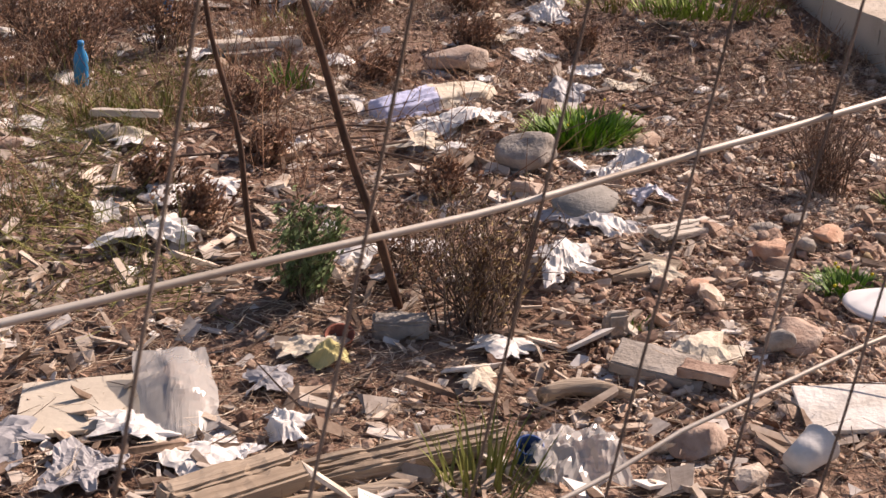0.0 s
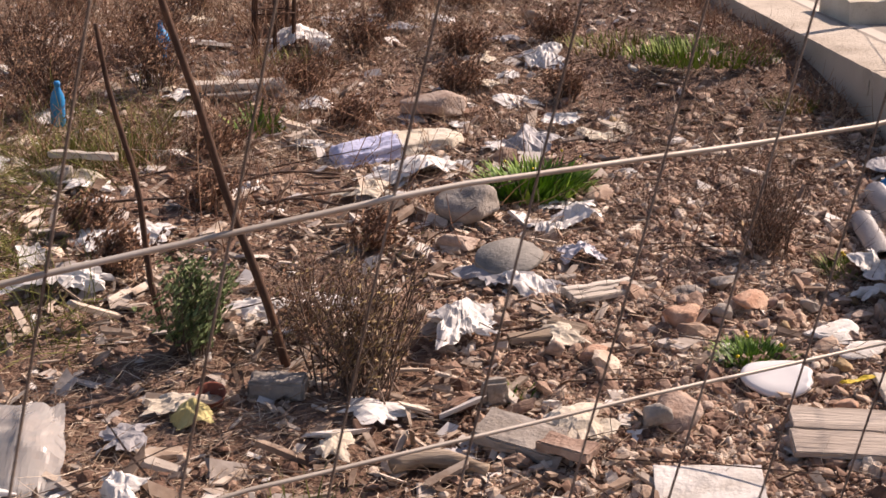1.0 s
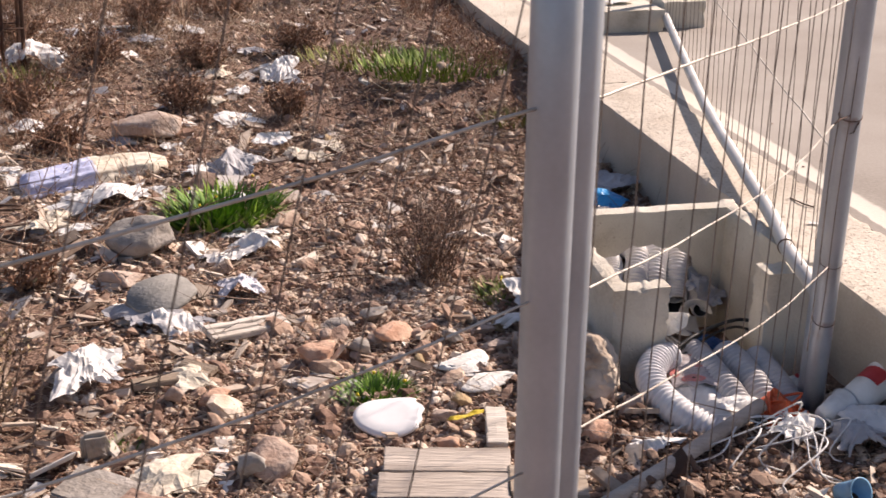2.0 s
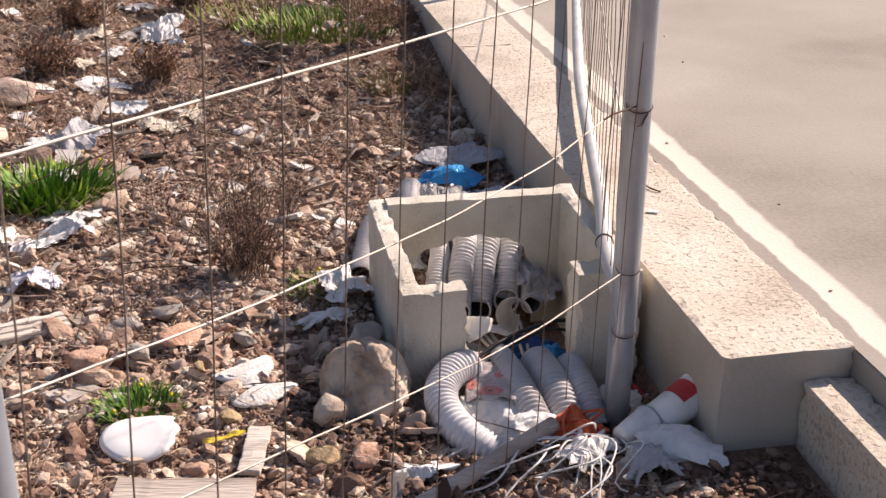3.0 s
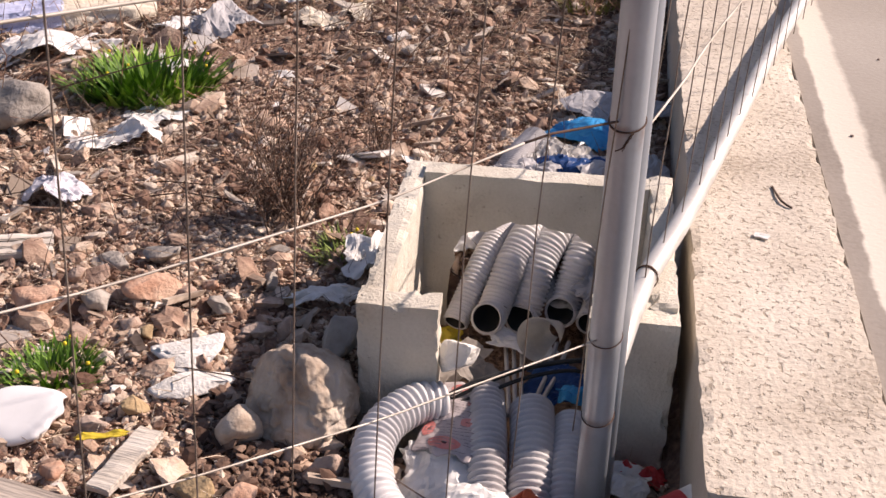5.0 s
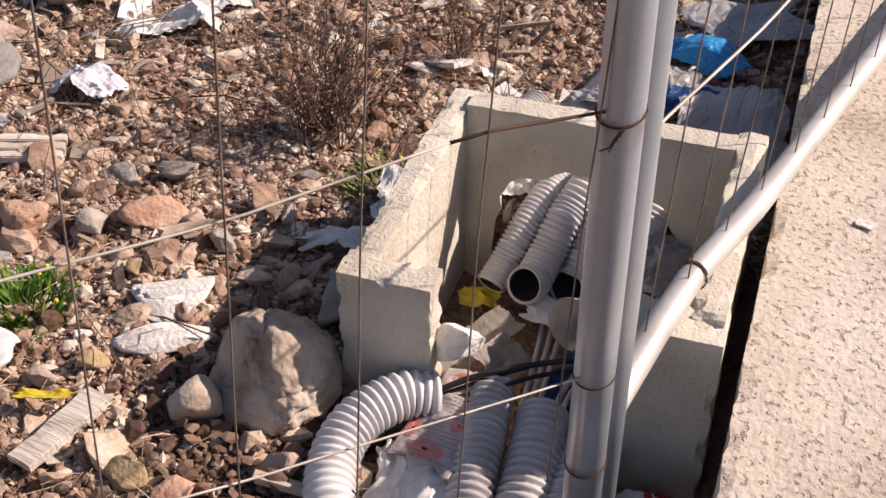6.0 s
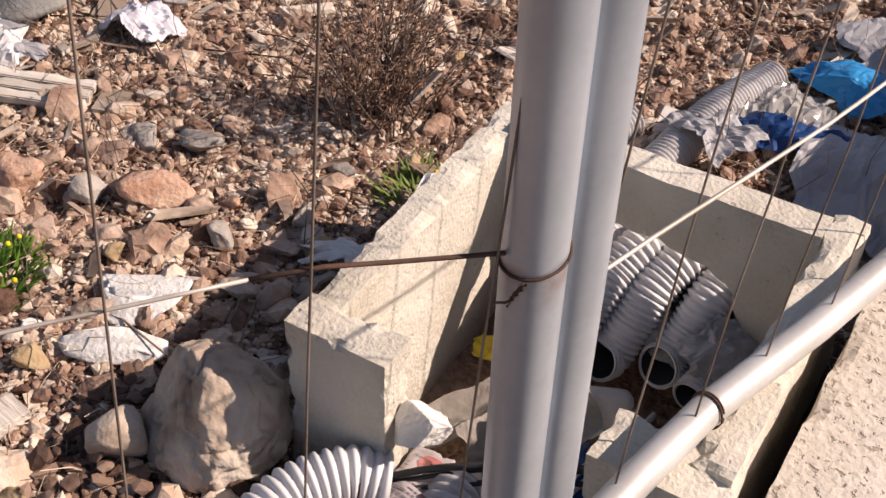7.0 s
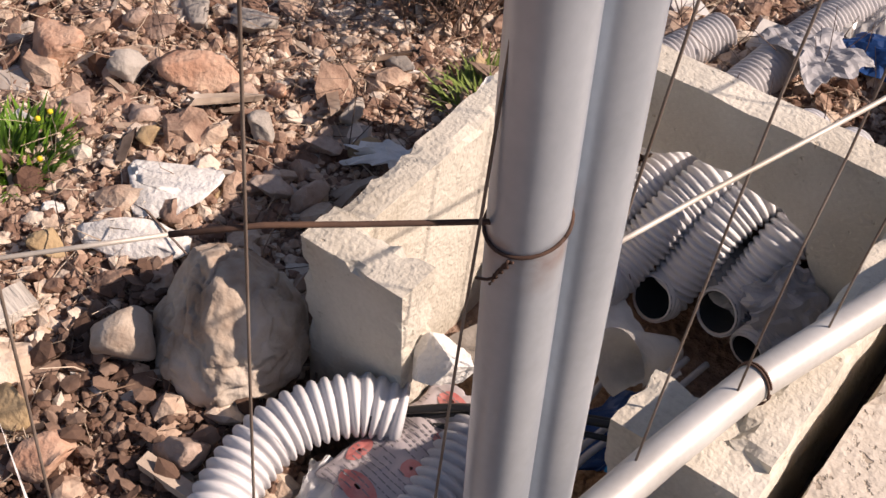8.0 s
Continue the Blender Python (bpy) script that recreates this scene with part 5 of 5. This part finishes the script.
scrap("paper_scrap", "white and pinkish film between the conduits", "plastic film", 3.605, 2.845, 0.13, 0.17, 0.02, WHITEPL, 50, 12, 0.045, 0.03, rx=6, ragged=0.25)
pr = random.Random(12)
for k in range(110):
    x, y = pr.uniform(-0.8, 2.9), pr.uniform(2.3, 9.2)
    if y < 4 and x > 2.2:
        continue
    s = pr.uniform(0.06, 0.16)
    scrap("paper_scrap", "torn pale scrap of paper or plastic", "litter", x, y, s * 1.3, s, s * 0.16, pr.choice((WHITEPL, WHITEPL, GREYPL, CREAM)), 100 + k, pr.uniform(0, 360), 0.004, 0.03, ragged=0.4, nx=12, ny=10)


bm = bmesh.new()
rows_ = [[bm.verts.new((math.cos(a) * (0.02 + 0.035 * q), math.sin(a) * (0.02 + 0.035 * q), 0.11 * q)) for a in np.linspace(0.3, 5.2, 22)] for q in np.linspace(0, 1, 6)]
for p, q in zip(rows_, rows_[1:]):
    for k in range(21):
        bm.faces.new((p[k], p[k + 1], q[k + 1], q[k]))
bmesh.ops.solidify(bm, geom=bm.faces[:], thickness=0.003)
solo("cut_pipe", bm, WHITEPL, "pale cut piece of plastic pipe in the chamber", "pipe", pose(3.83, 3.38, 0.06, 75, 10, -25))


def sack():
    """A crumpled printed cement sack with unreadable lines of print and round red marks."""
    root = empty("printed_sack", "flattened pinkish-grey printed sack with red marks", "sack", pose(3.642, 2.985, 0.062, 4, -9, -10))
    w, h = 0.135, 0.24
    bm = sheet(w, h, 0.010, 63, 34, 46, 0.03, 0.06)
    bm.faces.ensure_lookup_table()
    skin = BVHTree.FromBMesh(bm)

    def drape(poly, rise):
        out = []
        for x, y in poly:
            at = skin.ray_cast(Vector((x, y, 0.3)), Vector((0, 0, -1)))[0]
            if at is None:
                return None
            out.append(at + Vector((0, 0, rise)))
        return out

    film = part("film", bm, SACKFILM, root)
    g = random.Random(3)
    for k in range(24):
        y = -0.110 + k * 0.0092 + g.uniform(-0.001, 0.001)
        x = -0.058
        while x < 0.05:
            w1 = g.uniform(0.005, 0.015)
            if g.random() < 0.8:
                lo = drape([(x + w1 * q / 4, y) for q in range(5)], 0.0016)
                hi = drape([(x + w1 * q / 4, y + 0.0019) for q in range(5)], 0.0016)
                if lo and hi:
                    bb = bmesh.new()
                    p, q = [bb.verts.new(c) for c in lo], [bb.verts.new(c) for c in hi]
                    for j in range(4):
                        bb.faces.new((p[j], p[j + 1], q[j + 1], q[j]))
                    part("print_bar", bb, PRINT, film)
            x += w1 + 0.0026
    for x, y, r, sq in ((0.028, 0.040, 0.015, 1), (0.030, -0.022, 0.015, 1), (-0.02, 0.098, 0.026, 0.6), (0.035, 0.095, 0.022, 0.8), (0.0, -0.092, 0.036, 0.5), (-0.048, -0.05, 0.014, 1.6)):
        bb = bmesh.new()
        rings = []
        for q in (0.15, 0.6, 1.0):
            c = drape([(x + r * q * math.cos(a) * (1 + 0.12 * nz(math.cos(a), math.sin(a), 0, 2, x * 50)), y + r * sq * q * math.sin(a)) for a in np.linspace(0, 6.28319, 20, endpoint=False)], 0.0011)
            rings.append([bb.verts.new(v) for v in c] if c else None)
        if None in rings:
            bb.free()
            continue
        for p, q in zip(rings, rings[1:]):
            for j in range(20):
                bb.faces.new((p[j], p[(j + 1) % 20], q[(j + 1) % 20], q[j]))
        bb.faces.new(rings[0])
        part("red_mark", bb, PALERED, film, "faded red printed mark")


sack()


def cup(label, x, y, r0, r1, ln, mat, rz, tilt, band=None, dz=0.03):
    root = empty("paper_cup", label, "cup", on_ground(x, y, rz, dz, tilt))
    bm = bmesh.new()
    n = 24
    prof = [(0.0, 0.0), (r0, 0.0), (r0 + (r1 - r0) * 0.5, ln / 2), (r1, ln), (r1 + 0.003, ln + 0.002), (r1 - 0.002, ln), (r0 - 0.002, 0.004), (0.0, 0.004)]
    rings = [[bm.verts.new((q * math.cos(6.28319 * j / n), q * math.sin(6.28319 * j / n), z)) for j in range(n)] for q, z in prof[1:-1]]
    for p, q in zip(rings, rings[1:]):
        for j in range(n):
            bm.faces.new((p[j], p[(j + 1) % n], q[(j + 1) % n], q[j]))
    bm.faces.new(rings[0][::-1])
    bm.faces.new(rings[-1])
    part("body", bm, mat, root)
    if band:
        bm = bmesh.new()
        rings = [[bm.verts.new((q * math.cos(6.28319 * j / n), q * math.sin(6.28319 * j / n), z)) for j in range(n)] for q, z in ((r0 + (r1 - r0) * 0.38 + 0.0012, ln * 0.38), (r0 + (r1 - r0) * 0.72 + 0.0012, ln * 0.72))]
        for j in range(n // 2 + 3, n - 3):
            bm.faces.new((rings[0][j], rings[0][j + 1], rings[1][j + 1], rings[1][j]))
        part("printed_patch", bm, band, root, "red printed patch")
    return root


cup("crushed white paper cup with a red patch", 4.005, 2.66, 0.044, 0.056, 0.18, WHITEPL, -62, -80, RED, 0.06)
cup("white paper cup lying on its side", 3.90, 2.62, 0.03, 0.042, 0.10, WHITEPL, -60, -85, None, 0.045)
cup("small pale blue plastic cup", 3.76, 2.27, 0.025, 0.034, 0.07, CYAN, 20, 60, None, 0.03)
cup("white paper cup with a dark inside", 2.09, 2.06, 0.032, 0.045, 0.10, WHITEPL, 120, 80, None, 0.04)


def bottle(label, x, y, mat, rz, tilt, s=1.0):
    root = empty("plastic_bottle", label, "bottle", on_ground(x, y, rz, 0.02, tilt) @ Matrix.Diagonal((s, s, s, 1)))
    prof = [(0.030, 0), (0.033, 0.01), (0.033, 0.13), (0.028, 0.155), (0.014, 0.185), (0.013, 0.20)]
    bm = bmesh.new()
    n = 18
    rings = [[bm.verts.new((q * math.cos(6.28319 * j / n), q * math.sin(6.28319 * j / n), z)) for j in range(n)] for q, z in prof]
    for p, q in zip(rings, rings[1:]):
        for j in range(n):
            bm.faces.new((p[j], p[(j + 1) % n], q[(j + 1) % n], q[j]))
    bm.faces.new(rings[0][::-1])
    bm.faces.new(rings[-1])
    shell = part("body", bm, mat, root)
    bm = bmesh.new()
    bmesh.ops.create_cone(bm, cap_ends=True, segments=16, radius1=0.015, radius2=0.0145, depth=0.02)
    bmesh.ops.translate(bm, verts=bm.verts[:], vec=(0, 0, 0.208))
    part("cap", bm, mat, shell)


bottle("blue plastic bottle standing in dry weeds", 0.16, 5.93, BLUE, 30, 12, 1.05)
bottle("blue plastic bottle standing in dry weeds", 0.555, 7.16, BLUE, 40, -14, 1.15)
cup("small dark blue plastic cap pot", 1.52, 2.22, 0.034, 0.03, 0.055, DARKBLUE, 0, 15, None, 0.0)
cup("small broken terracotta flower pot", 1.15, 2.92, 0.03, 0.04, 0.045, TERRACOTTA, 0, 20, None, 0.0)


def board(name, label, x, y, l, w, t, mat, seed, rz=0, dz=0.01, rx=0, ry=0, planks=1, category="board"):
    root = empty(name, label, category, on_ground(x, y, rz, dz, rx, ry))
    g = random.Random(seed)
    for k in range(planks):
        bm = bmesh.new()
        y0 = -w / 2 + w * k / planks
        e = g.uniform(-0.02, 0.02)
        block(bm, -l / 2 + e, l / 2 + e * 0.5, y0 + 0.002, y0 + w / planks - 0.002, 0, t, 0.02, t * 0.16, seed + k, t * 0.12)
        part("plank", bm, mat, root, smooth_faces=False)
    return root


board("wooden_board", "weathered wooden pallet board on the gravel", 2.80, 2.515, 0.33, 0.23, 0.022, BOARDWOOD, 3, -12, 0.03, 3, 0, 2)
board("wooden_board", "dark broken end of a pallet board", 3.04, 2.43, 0.20, 0.13, 0.022, WOOD, 33, -12, 0.02, 2, 3, 1)
board("wooden_board", "peeling whitish board at the fence", 2.36, 2.30, 0.25, 0.20, 0.012, PAINTWOOD, 4, -12, 0.03, 6, -4, 1)
board("wooden_board", "pale splintered wooden board", 2.35, 3.50, 0.28, 0.10, 0.022, PALEWOOD, 5, 25, 0.02, 4, 4, 3)
board("wooden_board", "brown broken piece of plank", 2.19, 3.28, 0.13, 0.045, 0.018, WOOD, 6, -40, 0.02, 10, 0)
board("wooden_board", "dark piece of plank behind the stones", 2.12, 3.22, 0.22, 0.05, 0.02, WOOD, 7, 10, 0.01)
board("cardboard_sheet", "dusty beige board under the translucent sheet", 0.52, 2.64, 0.34, 0.28, 0.012, PALECON, 8, 3, 0.01)
board("concrete_slab", "broken grey-beige paving slab", 1.95, 2.60, 0.22, 0.14, 0.035, GREYSTONE, 9, -30, 0.015, 4, 5, 1, "paving slab")
board("concrete_slab", "broken grey-beige paving slab", 2.05, 2.5, 0.14, 0.09, 0.03, STONE, 10, -35, 0.03, -6, 0, 1, "paving slab")
board("grey_brick", "small grey concrete brick", 1.92, 2.85, 0.075, 0.05, 0.085, GREYSTONE, 11, 10, 0.0, 0, 0, 1, "brick")
board("grey_brick", "grey concrete brick in the soil", 1.33, 2.98, 0.16, 0.09, 0.06, GREYSTONE, 12, -10, 0.0, 0, 0, 1, "brick")
board("wooden_board", "broken pale slat on the stones", 2.995, 2.745, 0.055, 0.21, 0.02, PALEWOOD, 13, -12, 0.02)
board("grey_board", "grey plank beside the dark stakes", 0.45, 5.06, 0.3, 0.05, 0.03, PALEWOOD, 14, -15, 0.08)
board("grey_board", "pale slab of wood far among the litter", 1.0, 6.4, 0.5, 0.12, 0.04, PALEWOOD, 15, 5, 0.05)
# flat oval stone like a disc
bm = bmesh.new()
bmesh.ops.create_cone(bm, cap_ends=True, segments=36, radius1=0.118, radius2=0.112, depth=0.016)
for v in bm.verts:
    v.co *= 1 + 0.10 * nz(v.co.x, v.co.y, 0, 20, 3)
solo("stone_disc", bm, DISCSTONE, "flat grey round stone disc", "stone", pose(2.085, 3.78, 0.088, 9, -6, 0))
stone("grey rock below the disc", 2.07, 3.80, 0.17, 0.14, 0.062, STONE, 60, 0)
stone("pale flat rock beside the disc", 1.96, 4.05, 0.2, 0.16, 0.09, STONE, 64, 0)


def log(label, pts, radii, seed):
    line = spline(pts, 0.03)
    n = len(line)
    rr = [float(np.interp(k / (n - 1), np.linspace(0, 1, len(radii)), radii)) * (1 + 0.15 * nz(k * 0.2, seed)) for k in range(n)]
    bm = tube_mesh(line, rr, 16)
    for v in bm.verts:
        v.co += v.normal * 0 + Vector((nz(v.co.x, v.co.y, v.co.z, 30, seed), nz(v.co.x, v.co.y, v.co.z, 30, seed + 1), nz(v.co.x, v.co.y, v.co.z, 30, seed + 2))) * 0.006
    return solo("log", bm, WOOD, label, "log")


board("split_timber", "dark split weathered timber on the ground", 1.12, 2.24, 0.74, 0.09, 0.05, WOOD, 21, 10, 0.0, 4, -2, 3, "timber")
board("split_timber", "short splintered end of weathered timber", 0.86, 2.16, 0.30, 0.12, 0.06, WOOD, 22, 30, 0.01, 10, 5, 2, "timber")
log("thin weathered branch below the log", [(0.9, 2.12, 0.03), (1.2, 2.16, 0.03), (1.55, 2.2, 0.03)], [0.02, 0.02, 0.012], 5)
log("pale split branch beside broken slabs", [(1.62, 2.5, 0.04), (1.72, 2.52, 0.05), (1.85, 2.46, 0.04)], [0.02, 0.024, 0.016], 7)
solo("steel_pole", tube_mesh([(3.05, 2.25, gz(3.05, 2.25) + 0.03), (3.4, 2.475, 0.055), (3.74, 2.69, 0.075)], 0.021, 20), BOARDWOOD, "dull grey-beige pole lying on the soil", "pole")


def stake(label, a, b, r, mat=None, name="stake"):
    pts = [Vector(a) + (Vector(b) - Vector(a)) * t + Vector((nz(t, 0, 0, 3, a[0]), nz(t, 0, 0, 3, a[1]), 0)) * 0.02 for t in np.linspace(0, 1, 12)]
    bm = tube_mesh(pts, [r * (1.1 - 0.4 * k / 11) for k in range(12)], 9)
    return solo(name, bm, mat or RUST, label, "stake")


stake("dark leaning stake in dry weeds", (1.36, 3.14, -0.03), (1.02, 3.2, 1.25), 0.013)
stake("thin dark leaning stake in dry weeds", (0.96, 3.50, -0.03), (0.83, 3.52, 0.95), 0.010)
stake("dark beam leaning on the low wall", (3.90, 8.3, 0.0), (4.35, 8.55, 0.75), 0.045)
for k in range(5):
    a = Vector((pr.uniform(0.3, 1.2), pr.uniform(4.2, 5.2), 0.05))
    solo("branch", tube_mesh(spline([a, a + Vector((0.2, 0.08 * pr.uniform(-1, 1), 0.03)), a + Vector((0.45, 0.2 * pr.uniform(-1, 1), 0.01))], 0.03), 0.006, 6), BROWNBRANCH, "thin dry branch on the litter", "branch", group="dry branches")


def rebar_cage():
    root = empty("rebar_cage", "rusty reinforcement cage standing in the weeds", "rebar cage", pose(1.14, 7.55, 0, 0, 2, 10))
    for x, y in ((-0.11, -0.1), (0.0, -0.13), (0.12, -0.1), (-0.1, 0.1), (0.11, 0.11)):
        bm = tube_mesh([(x, y, -0.05), (x + 0.01, y, 0.6), (x - 0.015, y, 1.5)], 0.013, 8)
        part("bar", bm, RUST, root)
    for z in (0.12, 0.3, 0.5, 0.72, 0.95, 1.2):
        bm = tube_mesh([(-0.12, -0.11, z), (0.13, -0.11, z + 0.01), (0.12, 0.12, z), (-0.11, 0.11, z), (-0.12, -0.11, z)], 0.006, 6)
        part("stirrup", bm, RUST, root)


rebar_cage()


# ---------------- bits on the wall's top and the yard ----------------
solo("twig", tube_mesh(spline([(4.331, 3.751, WALL_TOP + 0.004), (4.347, 3.668, WALL_TOP + 0.006), (4.37, 3.64, WALL_TOP + 0.004)], 0.02), 0.003, 6), BROWNBRANCH, "short dark broken twig on the wall's top", "twig")
solo("paper_scrap", sheet(0.035, 0.022, 0.003, 201, 8, 6), WHITEPL, "small white paper flake on the wall's top", "paper", pose(4.285, 3.482, WALL_TOP + 0.003, 0, 0, -20), smooth_faces=False)
for k, (x, y) in enumerate(((4.75, 4.76), (5.15, 5.65), (4.85, 5.45), (5.06, 5.19), (4.583, 4.137), (4.572, 2.874), (4.72, 3.5))):
    solo("stone_crumb", rock(0.015, 0.010, 0.007, 210 + k, 2), STONE, "small grey crumb of stone on the yard", "stone", pose(x, y, WALL_TOP - 0.012, 0, 0, 40 * k), group="crumbs on the yard")
for k, (x, y, w) in enumerate(((4.66, 7.02, 0.16), (4.84, 7.10, 0.20), (4.72, 7.2, 0.10))):
    solo("paper_scrap", sheet(w, w * 0.5, 0.012, 230 + k, 12, 8, 0.01, 0.3), WHITEPL, "torn white scrap lying on the raised kerb", "litter", pose(x, y, 0.424, 0, 0, 25 * k), smooth_faces=False)
